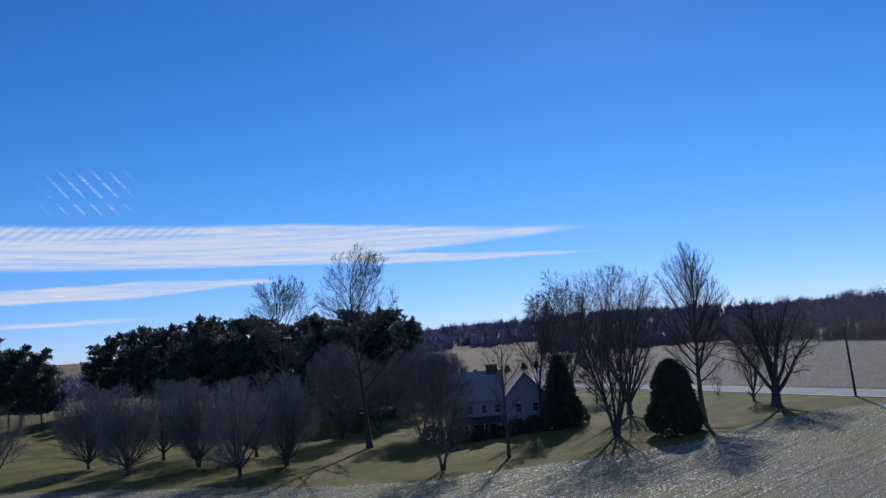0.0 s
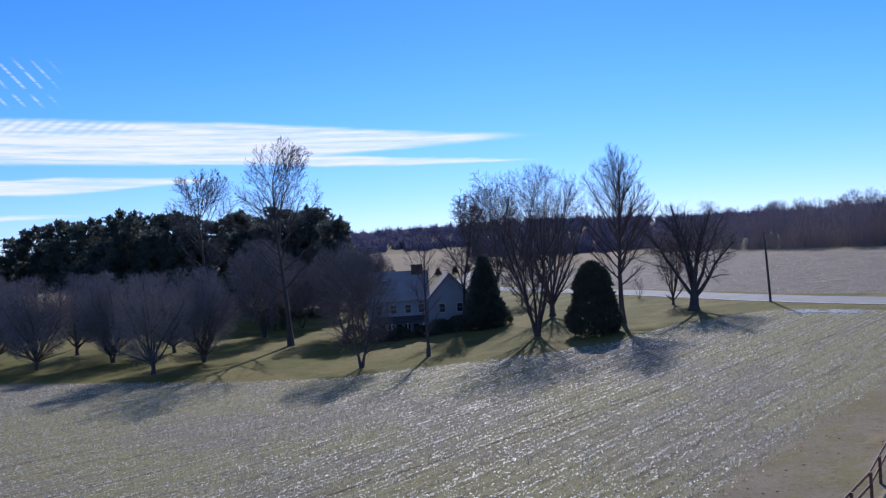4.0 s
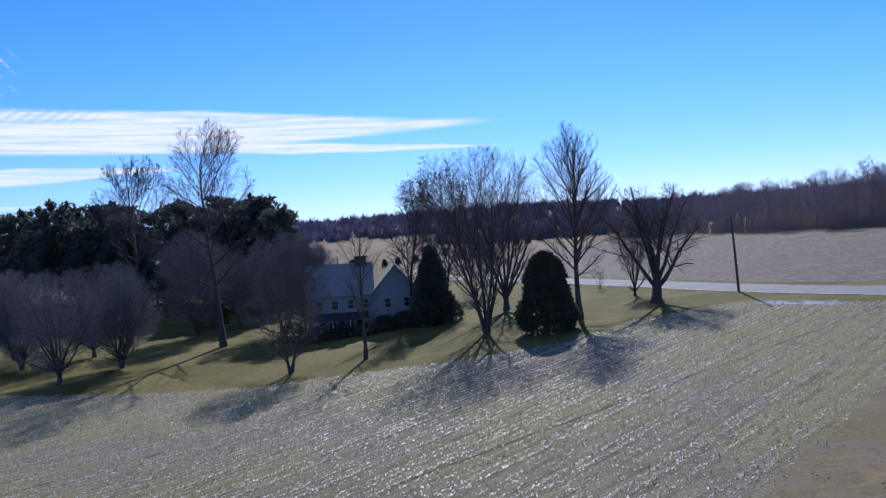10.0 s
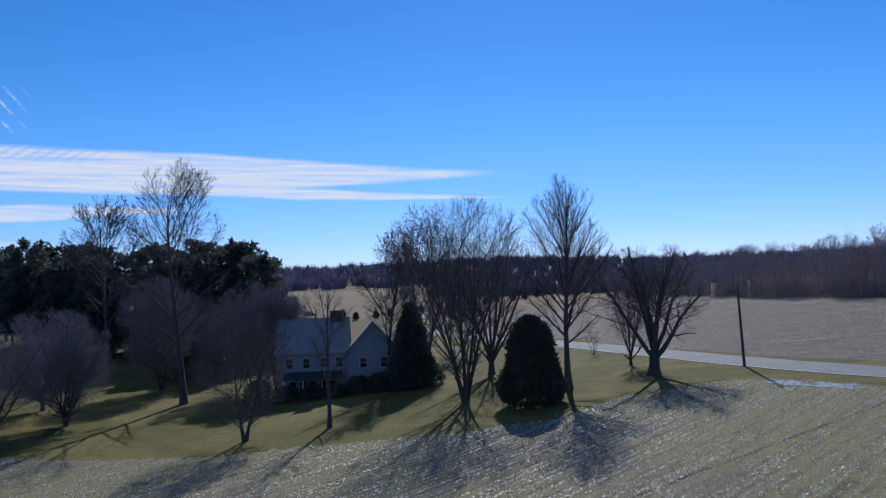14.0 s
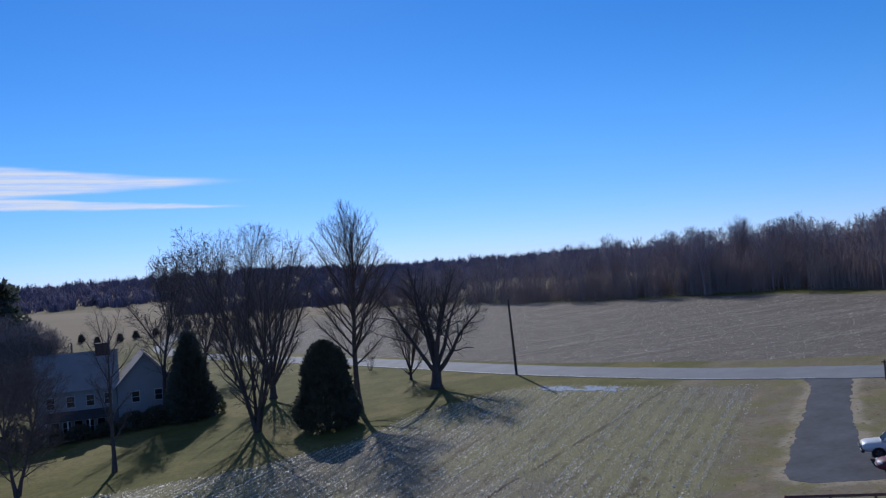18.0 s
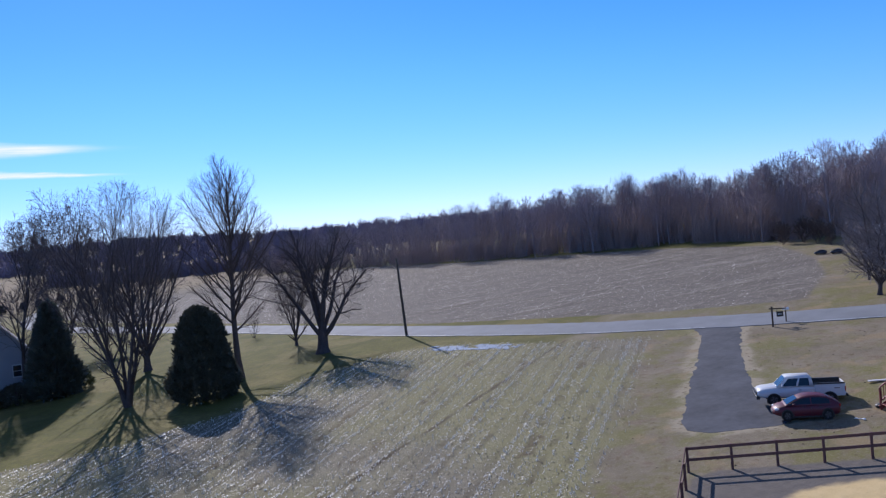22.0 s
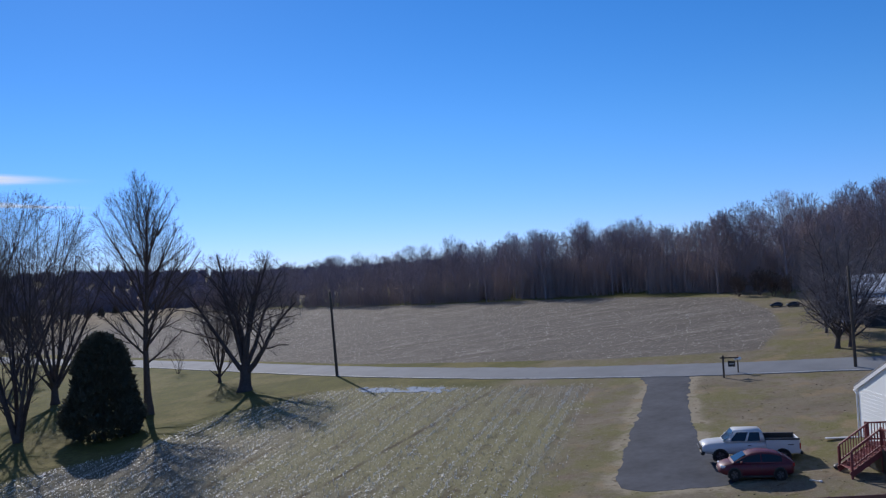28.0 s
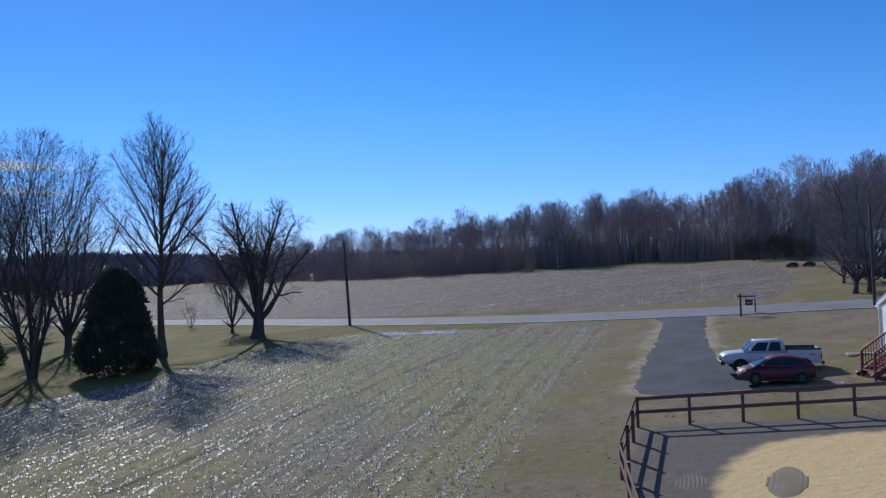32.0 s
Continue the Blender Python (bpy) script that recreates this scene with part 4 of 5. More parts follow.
BRAMBLE = "brambles along the wood's edge"
for k, (x, y, h) in enumerate(((98.5, 104.5, 3.4), (100.2, 102.3, 3.8), (99.2, 99.0, 3.6), (97.6, 95.6, 3.2), (101.5, 107.5, 3.0))):
    bare_tree("bramble", x, y, h, 300 + k, dict(SPARSE, kids=(9, 6, 4, 3), min=0.02, usual=1.2), "reddish leafless bush at the wood's edge", BRAMBLE, BARK_RED, BARK_RED, stems=4, category="bush")


def box(bm, lo, hi, m=None):
    vs = [bm.verts.new((x, y, z)) for x in (lo[0], hi[0]) for y in (lo[1], hi[1]) for z in (lo[2], hi[2])]
    for f in ((0, 1, 3, 2), (4, 6, 7, 5), (0, 4, 5, 1), (2, 3, 7, 6), (0, 2, 6, 4), (1, 5, 7, 3)):
        bm.faces.new([vs[i] for i in f])
    if m is not None:
        bmesh.ops.transform(bm, matrix=m, verts=vs)


def block(lo, hi, soft=0.0, m=None):
    """A box with softened edges."""
    bm = bmesh.new()
    box(bm, lo, hi, m)
    bmesh.ops.recalc_face_normals(bm, faces=bm.faces)
    if soft:
        bmesh.ops.bevel(bm, geom=bm.edges[:], offset=soft, segments=1, affect="EDGES")
    return bm


def beam(a, b, w, h):
    """A squared timber from a to b."""
    a, b = Vector(a), Vector(b)
    d = b - a
    m = Matrix.Translation(a) @ d.to_track_quat("X", "Z").to_matrix().to_4x4()
    return block((0, -w / 2, -h / 2), (d.length, w / 2, h / 2), min(w, h) * 0.12, m)


def wheel(parent, x, y, r, width, out):
    """A wheel with its tyre, rim and hub; out: the side to which it faces."""
    hub = []
    t = []
    for k, (rad, off) in enumerate(((r * 0.62, -0.5), (r * 0.96, -0.5), (r, -0.35), (r, 0.35), (r * 0.96, 0.5), (r * 0.62, 0.5))):
        for i in range(20):
            a = 2 * math.pi * i / 20
            t.append((x + rad * math.cos(a), y + off * width * out, r + rad * math.sin(a)))
    faces = [(k * 20 + i, k * 20 + (i + 1) % 20, ((k + 1) % 6) * 20 + (i + 1) % 20, ((k + 1) % 6) * 20 + i) for k in range(6) for i in range(20)]
    tyre = raw("wheel", t, faces, RUBBER, parent, "black tyre", flat=False)
    v, f = [], []
    n = 0
    for i in range(5):
        a = 2 * math.pi * i / 5
        for da, rad in ((-0.5, 0.12), (0.5, 0.12), (0.22, 0.6), (-0.22, 0.6)):
            for dy in (0.5, 0.36):
                v.append((x + r * rad * math.cos(a + da * (1 if rad < 0.3 else 1)), y + dy * width * out, r + r * rad * math.sin(a + da)))
        b = i * 8
        f += [(b, b + 2, b + 4, b + 6), (b, b + 1, b + 3, b + 2), (b + 2, b + 3, b + 5, b + 4), (b + 4, b + 5, b + 7, b + 6), (b + 6, b + 7, b + 1, b)]
    raw("rim", v, f, ALLOY, tyre, "five-spoke alloy rim")
    return tyre


def ring(w, zb, zt, r=0.14):
    pts = [(w - r, zb), (w, zb + r), (w, (zb + zt) / 2), (w * 0.985, zt - r), (w - r * 1.3, zt), (0, zt + 0.02)]
    return pts + [(-y, z) for y, z in reversed(pts[:-1])] + [(0, zb)]


def loft(sections):
    verts, faces = [], []
    k = len(ring(*sections[0][1:]))
    for x, *s in sections:
        verts += [(x, y, z) for y, z in ring(*s)]
    for i in range(len(sections) - 1):
        for j in range(k):
            a, b = i * k + j, i * k + (j + 1) % k
            faces.append((a, a + k, b + k, b))
    faces += [tuple(range(k)), tuple(reversed(range((len(sections) - 1) * k, len(sections) * k)))]
    return verts, faces


def cabin(parent, paint, belt, roof, z0, z1, split=0.52):
    """The upper body with its glass: belt and roof are (rear x, front x, half width)."""
    b0, b1, bw = belt
    r0, r1, rw = roof
    c = [Vector(p) for p in ((b0, -bw, z0), (b1, -bw, z0), (b1, bw, z0), (b0, bw, z0), (r0, -rw, z1), (r1, -rw, z1), (r1, rw, z1), (r0, rw, z1))]
    bm = bmesh.new()
    vs = [bm.verts.new(p) for p in c]
    for f in ((0, 1, 5, 4), (1, 2, 6, 5), (2, 3, 7, 6), (3, 0, 4, 7), (4, 5, 6, 7), (3, 2, 1, 0)):
        bm.faces.new([vs[i] for i in f])
    bmesh.ops.bevel(bm, geom=[e for e in bm.edges if min(v.co.z for v in e.verts) > z0 + 0.01 or abs(e.verts[0].co.z - e.verts[1].co.z) > 0.1], offset=0.07, segments=3, affect="EDGES")
    top = part("cabin", bm, paint, parent)
    for p in top.data.polygons:
        p.use_smooth = True

    def pane(name, a, b, d, e, u0, u1, v0, v1):
        n = (b - a).cross(e - a).normalized()
        q = []
        for off in (0.012, -0.02):
            for u, v in ((u0, v0), (u1, v0), (u1, v1), (u0, v1)):
                q.append(tuple(a.lerp(b, u).lerp(e.lerp(d, u), v) + n * off))
        raw(name, q, [(0, 1, 2, 3), (0, 4, 5, 1), (1, 5, 6, 2), (2, 6, 7, 3), (3, 7, 4, 0)], GLASS, parent, "dark tinted glass")

    for s in ((c[0], c[1], c[5], c[4]), (c[2], c[3], c[7], c[6])):
        rear = split if s[0] is c[0] else 1 - split
        pane("side_window", *s, 0.12, rear - 0.03, 0.1, 0.86)
        pane("side_window", *s, rear + 0.03, 0.88, 0.1, 0.86)
    pane("windscreen", c[1], c[2], c[6], c[5], 0.09, 0.91, 0.06, 0.9)
    pane("rear_window", c[3], c[0], c[4], c[7], 0.1, 0.9, 0.1, 0.88)


def arch(parent, x, y, r, out):
    v = [(x + r * math.cos(a) * k, y + out * d, max(0.16, r * 0.8 + r * k * math.sin(a))) for d in (0.0, 0.012) for k in (1.0,) for a in [2 * math.pi * i / 18 for i in range(18)]]
    f = [tuple(range(18, 36))] + [(i, (i + 1) % 18, 18 + (i + 1) % 18, 18 + i) for i in range(18)]
    raw("wheel_arch", v, f, BLACK, parent, "dark wheel arch")


def arched_cabin(parent, paint, line, belt, bw, rw):
    """An upper body with an arched roof line, its glass set into it. line: (x, roof height) from the rear to the front."""
    verts, faces = [], []
    for x, z in line:
        h = max(0.0, z - belt)
        w_ = rw + (bw - rw) * (1 - min(1.0, h / 0.45)) * 0.8
        half = [(bw, belt), (bw * 0.985, belt + h * 0.12), (w_ + 0.04, belt + h * 0.84), (w_ - 0.08, belt + h * 0.97), (0, belt + h + 0.015)]
        verts += [(x, -y, q) for y, q in half] + [(x, y, q) for y, q in reversed(half[:-1])]
    k = 9
    for i in range(len(line) - 1):
        for j in range(k - 1):
            faces.append((i * k + j, (i + 1) * k + j, (i + 1) * k + j + 1, i * k + j + 1))
    raw("cabin", verts, faces, paint, parent, flat=False)

    def roof_at(x):
        for (x0, z0), (x1, z1) in zip(line, line[1:]):
            if x0 <= x <= x1:
                return z0 + (z1 - z0) * (x - x0) / (x1 - x0)
        return belt

    def pane(name, outer):
        n = len(outer)
        mid = sum((Vector(p) for p in outer), Vector()) / n
        inner = [tuple(Vector(p) * 0.97 + Vector((mid.x, mid.y * 0.6, mid.z)) * 0.03) for p in outer]
        raw(name, list(outer) + inner, [tuple(range(n))] + [(i, n + i, n + (i + 1) % n, (i + 1) % n) for i in range(n)], GLASS, parent, "dark tinted glass")

    for s in (-1, 1):
        for x0, x1 in ((line[1][0] + 0.28, -0.32), (-0.24, line[-2][0] + 0.25)):
            low, top = [], []
            for i in range(6):
                x = x0 + (x1 - x0) * i / 5
                h = roof_at(x) - belt
                w_ = rw + (bw - rw) * (1 - min(1.0, h / 0.45)) * 0.8
                low.append((x, s * (bw * 0.985 + 0.014), belt + min(0.07, h * 0.2)))
                g = 0.8
                top.append((x, s * (bw * 0.985 + (w_ + 0.04 - bw * 0.985) * (g - 0.12) / 0.72 + 0.016), belt + h * g))
            pane("side_window", low + list(reversed(top)))
    for name, (x0, z0), (x1, z1) in (("windscreen", line[-1], line[-3]), ("rear_window", line[0], line[2])):
        a, b = Vector((x0, 0, z0)), Vector((x1, 0, z1))
        lift = 0.03
        p, q = a.lerp(b, 0.12), a.lerp(b, 0.9)
        pane(name, [(p.x, -bw * 0.84, p.z + lift), (p.x, bw * 0.84, p.z + lift), (q.x, rw * 0.9, q.z + lift), (q.x, -rw * 0.9, q.z + lift)])


def sedan(name, x, y, turn, paint, label, scale=1.0):
    root = base(name, x, y, turn)
    root.scale = (scale * 0.98, scale, scale * 1.13)
    v, f = loft([(-2.2, 0.6, 0.5, 0.86, 0.1), (-2.16, 0.74, 0.4, 0.97), (-2.0, 0.83, 0.32, 1.03), (-1.6, 0.87, 0.26, 1.05), (-0.9, 0.89, 0.22, 1.0), (0, 0.9, 0.22, 0.97), (0.9, 0.9, 0.22, 0.96),
                 (1.35, 0.88, 0.24, 0.93), (1.7, 0.85, 0.28, 0.87), (1.98, 0.77, 0.34, 0.79), (2.12, 0.66, 0.38, 0.71), (2.2, 0.48, 0.42, 0.6, 0.08)])
    raw("body", v, f, paint, root, flat=False)
    arched_cabin(root, paint, [(-2.08, 1.0), (-1.75, 1.2), (-1.3, 1.38), (-0.8, 1.47), (-0.25, 1.49), (0.2, 1.44), (0.5, 1.35), (0.95, 1.15), (1.42, 0.92)], 0.93, 0.85, 0.62)
    for s in (-1, 1):
        for wx in (1.32, -1.33):
            arch(root, wx, s * 0.893, 0.41, s)
            wheel(root, wx, s * 0.83, 0.34, 0.2, s)
        part("headlight", block((1.8, s * 0.6 - 0.17, 0.66), (2.09, s * 0.6 + 0.17, 0.78), 0.03), LENS, root, "clear headlight")
        part("tail_light", block((-2.2, s * 0.6 - 0.17, 0.76), (-2.08, s * 0.6 + 0.17, 0.94), 0.02), TAIL, root, "red tail light")
        part("mirror", block((0.82, s * 0.98 - 0.08, 0.95), (0.95, s * 0.98 + 0.08, 1.07), 0.03), paint, root)
        for hx in (-0.95, 0.1):
            part("door_handle", block((hx, s * 0.905 - 0.015, 0.82), (hx + 0.2, s * 0.905 + 0.015, 0.85)), BLACK, root)
        for dx in (-1.02, -0.28, 0.86):
            part("door_seam", block((dx, s * 0.9 - 0.006, 0.32), (dx + 0.015, s * 0.9 + 0.006, 0.9)), BLACK, root)
        part("sill", block((-0.9, s * 0.88 - 0.02, 0.2), (0.95, s * 0.88 + 0.02, 0.3), 0.01), BLACK, root)
    part("grille", block((2.1, -0.4, 0.44), (2.22, 0.4, 0.58), 0.02), BLACK, root, "black grille")
    return tagged(root, label, "car")


def pickup(name, x, y, turn, paint, label, scale=1.0):
    root = base(name, x, y, turn)
    root.scale = (scale, scale, scale)
    v, f = loft([(-0.88, 0.97, 0.52, 1.3), (0.3, 0.98, 0.5, 1.3), (1.3, 0.98, 0.5, 1.28), (1.8, 0.97, 0.52, 1.26), (2.5, 0.95, 0.54, 1.2), (2.8, 0.9, 0.57, 1.12), (2.9, 0.82, 0.62, 1.03)])
    raw("body", v, f, paint, root, flat=False)
    cabin(root, paint, (-0.86, 1.62, 0.93), (-0.72, 0.92, 0.74), 1.27, 1.95, 0.47)
    for s in (-1, 1):
        part("bed_side", block((-2.85, s * 0.9 - 0.07, 0.55), (-0.88, s * 0.9 + 0.07, 1.4), 0.04), paint, root)
        part("bed_rail", block((-2.85, s * 0.9 - 0.08, 1.4), (-0.88, s * 0.9 + 0.08, 1.5), 0.01), BLACK, root, "black bed rail")
        part("bed_liner", block((-2.82, s * 0.82 - 0.012, 0.74), (-0.9, s * 0.82 + 0.008, 1.4)), BLACK, root, "dark bed liner")
        for wx in (1.85, -1.83):
            arch(root, wx, s * 0.985, 0.5, s)
            wheel(root, wx, s * 0.9, 0.43, 0.26, s)
        part("headlight", block((2.72, s * 0.72 - 0.15, 0.82), (2.92, s * 0.72 + 0.15, 1.02), 0.03), LENS, root, "clear headlight")
        part("tail_light", block((-2.9, s * 0.9 - 0.075, 0.85), (-2.82, s * 0.9 + 0.075, 1.2), 0.02), TAIL, root, "red tail light")
        part("mirror", block((1.2, s * 1.1 - 0.1, 1.32), (1.32, s * 1.1 + 0.1, 1.52), 0.03), paint, root)
        part("door_handle", block((0.0, s * 0.985 - 0.015, 1.05), (0.2, s * 0.985 + 0.015, 1.09)), BLACK, root)
        part("running_board", block((-0.6, s * 0.97 - 0.09, 0.4), (1.3, s * 0.97 + 0.09, 0.46), 0.02), BLACK, root)
        part("badge", block((-2.5, s * 0.975 - 0.006, 1.08), (-2.15, s * 0.975 + 0.006, 1.14)), BLACK, root, "dark bar of lettering")
    part("tailgate", block((-2.92, -0.84, 0.6), (-2.83, 0.84, 1.42), 0.03), paint, root)
    part("bed_liner", block((-0.9, -0.8, 0.74), (-0.885, 0.8, 1.32)), BLACK, root, "dark bed liner")
    part("bed_floor", block((-2.84, -0.84, 0.68), (-0.9, 0.84, 0.74)), BLACK, root)
    part("front_bumper", block((2.78, -0.95, 0.48), (3.02, 0.95, 0.72), 0.05), BLACK, root)
    part("rear_bumper", block((-3.05, -0.93, 0.5), (-2.88, 0.93, 0.68), 0.04), BLACK, root)
    part("grille", block((2.8, -0.56, 0.74), (2.94, 0.56, 1.03), 0.04), BLACK, root, "black grille")
    part("brush_guard", beam((3.05, -0.75, 0.85), (3.05, 0.75, 0.85), 0.07, 0.07), BLACK, root)
    return tagged(root, label, "pickup truck")


pickup("pickup_truck", 40.5, 50.95, 141, SILVER, "white crew-cab pickup truck parked at the end of the drive", 0.84)
sedan("sedan", 38.35, 48.7, 142, RED_PAINT, "dark red sedan parked beside the white pickup", 0.82)

# ---- drive, fence, arena ----


def slab(name, outline, lift, material, jag, seed, step=0.7, thick=0.1):
    """A paved sheet with a ragged edge that follows the ground."""
    rng = random.Random(seed)
    pts = []
    drift = Vector((0, 0))
    for a, b in zip(outline, outline[1:] + outline[:1]):
        a, b = Vector(a), Vector(b)
        n = max(1, int((b - a).length / step))
        for i in range(n):
            p = a.lerp(b, i / n)
            drift = drift * 0.75 + Vector((rng.gauss(0, jag), rng.gauss(0, jag)))
            bite = rng.uniform(0.5, 2.0) if rng.random() < 0.12 else 0.3
            pts.append((p.x + drift.x + rng.uniform(-jag, jag) * bite, p.y + drift.y + rng.uniform(-jag, jag) * bite))
    bm = bmesh.new()
    top = [bm.verts.new((x, y, lie(x, y) + lift)) for x, y in pts]
    low = [bm.verts.new((x, y, lie(x, y) + lift - thick)) for x, y in pts]
    bmesh.ops.triangle_fill(bm, use_beauty=True, edges=[bm.edges.new((top[i], top[i - 1])) for i in range(len(top))])
    for i in range(len(top)):
        bm.faces.new((top[i - 1], top[i], low[i], low[i - 1]))
    bmesh.ops.recalc_face_normals(bm, faces=bm.faces)
    return part(name, bm, material, None)


tagged(slab("driveway", [tuple(p) for p in smooth([Vector(q) for q in DRIVE_EDGE], 3)], 0.012, DRIVE, 0.06, 5, 0.25), "dark patched asphalt drive with ragged grass edges", "driveway", kind="structure")


def offset(line, d):
    out = []
    for i, p in enumerate(line):
        t = (line[min(i + 1, len(line) - 1)] - line[max(i - 1, 0)]).normalized()
        out.append(p + Vector((t.y, -t.x)) * d)
    return out


near_line = [p for p in offset(road_line, -2.42) if 25 < p.y < 66.5 or 72.5 < p.y < 170]
for piece in ([p for p in near_line if p.y < 70], [p for p in near_line if p.y > 70]):
    tagged(strip("edge_line", piece, 0.06, 0.02, PAINT_LINE, depth=0.01), "faded white line along the edge of the road", "road marking", kind="structure")


def fence_run(parent, start, way, count, gap, post_mesh, skip_first=False):
    """Posts with a top rail, a capping board and a middle rail; each piece an object of its own."""
    spots = [Vector(start) + Vector(way) * gap * i for i in range(count)]
    for i, p in enumerate(spots):
        if i or not skip_first:
            ob = new("post", post_mesh)
            ob.parent = parent
            ob.matrix_world = pose(p.x, p.y, lie(p.x, p.y), 0, 0, math.degrees(math.atan2(way[1], way[0])))
    side = Vector((-way[1], way[0])) * 0.075
    for a, b in zip(spots, spots[1:]):
        for h, name in ((1.22, "rail"), (0.66, "rail")):
            p, q = a - side, b - side
            ob = part(name, beam((p.x, p.y, lie(p.x, p.y) + h), (q.x, q.y, lie(q.x, q.y) + h), 0.045, 0.15), FENCE, None)
            ob.parent = parent


fence = new("fence")
bm = block((-0.065, -0.065, -0.3), (0.065, 0.065, 1.3), 0.012)
post_mesh = bpy.data.meshes.new("post")
bm.to_mesh(post_mesh)
bm.free()
post_mesh.materials.append(FENCE)
fence_run(fence, (28.75, 47.65), (0.749, -0.6626), 14, 2.13, post_mesh)
fence_run(fence, (28.75, 47.65), (-0.707, -0.707), 4, 2.35, post_mesh, True)
fence_run(fence, (23.77, 42.67), (-0.5651, -0.825), 7, 2.5, post_mesh, True)
fence_run(fence, (15.29, 30.3), (-0.652, -0.758), 3, 2.85, post_mesh, True)
fence_run(fence, (11.57, 25.98), (0.74, -0.673), 8, 2.6, post_mesh, True)
tagged(fence, "dark brown two-rail board fence round the riding arena", "fence")

DARK_SAND = surface("dark_sand", (0.14, 0.118, 0.085), (0.27, 0.225, 0.155), 1.5, 0.9, 0.5, 15)


def raked(x, y, turn, half_long, half_wide, ridges, bed, label):
    """A patch of dark footing drawn up into curved ridges by a rake; bed: with a low mound beneath."""
    rng = random.Random(int(x * 10))
    root = base("raked_patch", x, y, turn)
    z0 = root.matrix_world.translation.z

    def over(u, v, h):
        q = root.matrix_world @ Vector((u, v, 0))
        return (u, v, lie(q.x, q.y) - z0 + h)

    if bed:
        v, f = [over(0, 0, 0.045)], []
        for k in range(1, 7):
            for i in range(30):
                a = 2 * math.pi * i / 30
                r = k / 6 * (1 + (0.03 * math.sin(3 * a + 1) + 0.015 * math.sin(7 * a)) * (k > 3))
                v.append(over(half_long * r * math.cos(a), half_wide * r * math.sin(a), 0.045 * (1 - (k / 6) ** 2) - (0.02 if k == 6 else 0)))
        for k in range(6):
            for i in range(30):
                j = (i + 1) % 30
                f.append((0, 1 + i, 1 + j) if k == 0 else (1 + (k - 1) * 30 + i, 1 + k * 30 + i, 1 + k * 30 + j, 1 + (k - 1) * 30 + j))
        raw("mound", v, f, DARK_SAND, root, flat=False)
    for n in range(ridges):
        c = -1 + 2 * (n + 0.5) / ridges
        reach = half_long * math.sqrt(max(0.05, 1 - c * c)) * rng.uniform(0.5, 0.74)
        v, f = [], []
        for i in range(12):
            u = -reach + 2 * reach * i / 11
            w0 = c * half_wide + 0.16 * (u / half_long) ** 2
            g = math.sin(math.pi * i / 11) ** 0.5
            top = 0.04 * (1 - c * c * 0.6) if bed else 0.0
            v += [over(u, w0 - 0.05, top * (1 - (u / half_long) ** 2) - 0.012), over(u, w0, top * (1 - (u / half_long) ** 2) + 0.014 * g), over(u, w0 + 0.05, top * (1 - (u / half_long) ** 2) - 0.012)]
        for i in range(11):
            for k in (0, 1):
                f.append((i * 3 + k, i * 3 + 3 + k, i * 3 + 4 + k, i * 3 + 1 + k))
        raw("ridge", v, f, DARK_SAND, root, flat=False)
    return tagged(root, label, "raked sand")


raked(27.05, 38.5, 38, 1.75, 0.66, 8, True, "dark raked patch of sand in the pale arena")
raked(25.1, 40.75, 46, 1.35, 0.55, 8, False, "rake lines drawn in the grey edge of the arena")

# ---- white house by the drive ----
HOUSE = Matrix(((-0.5, 0.866, 0, 47.1), (-0.866, -0.5, 0, 49.1), (0, 0, 1, 1.15), (0, 0, 0, 1)))
house = new("house")
house.matrix_world = HOUSE


def gable(width, depth, eave, ridge, y0):
    """A gable wall 0.2 m thick that stands in the plane y = y0."""
    bm = bmesh.new()
    ring_ = [(0, -0.6), (width, -0.6), (width, eave), (width / 2, ridge), (0, eave)]
    a = [bm.verts.new((x, y0, z)) for x, z in ring_]
    b = [bm.verts.new((x, y0 + depth, z)) for x, z in ring_]
    bm.faces.new(list(reversed(a)))
    bm.faces.new(b)
    for i in range(5):
        bm.faces.new((a[i], a[(i + 1) % 5], b[(i + 1) % 5], b[i]))
    bmesh.ops.recalc_face_normals(bm, faces=bm.faces)
    return bm


part("wall", gable(8.0, 0.2, 2.8, 4.6, 0.0), SIDING, house, "white vinyl-sided gable wall")
part("wall", gable(8.0, 0.2, 2.8, 4.6, 11.8), SIDING, house)
part("wall", block((0.0, 0.2, -0.6), (0.2, 11.8, 2.8)), SIDING, house)
part("wall", block((7.8, 0.2, -0.6), (8.0, 11.8, 2.8)), SIDING, house)
for i in range(13):
    part("siding_board", block((0.02, -0.018, 0.12 + i * 0.2), (7.98, -0.002, 0.31 + i * 0.2), 0.004), SIDING, house)
for s in (0, 1):
    m = Matrix.Translation((4, -0.1, 4.66)) @ pose(0, 0, 0, 0, 24.2, 0)
    bm = block((0, 0, 0), (4.75, 12.6, 0.09), 0.0, m) if s else block((-4.75, 0, 0), (0, 12.6, 0.09), 0.0, Matrix.Translation((4, -0.1, 4.66)) @ pose(0, 0, 0, 0, -24.2, 0))
    part("roof", bm, SHINGLE, house, "grey shingled roof slope")
    part("rake_board", block((0, 0, -0.2), (4.75, 0.06, -0.01), 0.0, m) if s else block((-4.75, 0, -0.2), (0, 0.06, -0.01), 0.0, Matrix.Translation((4, -0.1, 4.66)) @ pose(0, 0, 0, 0, -24.2, 0)), TRIM, house, "white rake board")
part("gutter", block((-0.46, -0.1, 2.46), (-0.3, 12.3, 2.58), 0.03), TRIM, house)
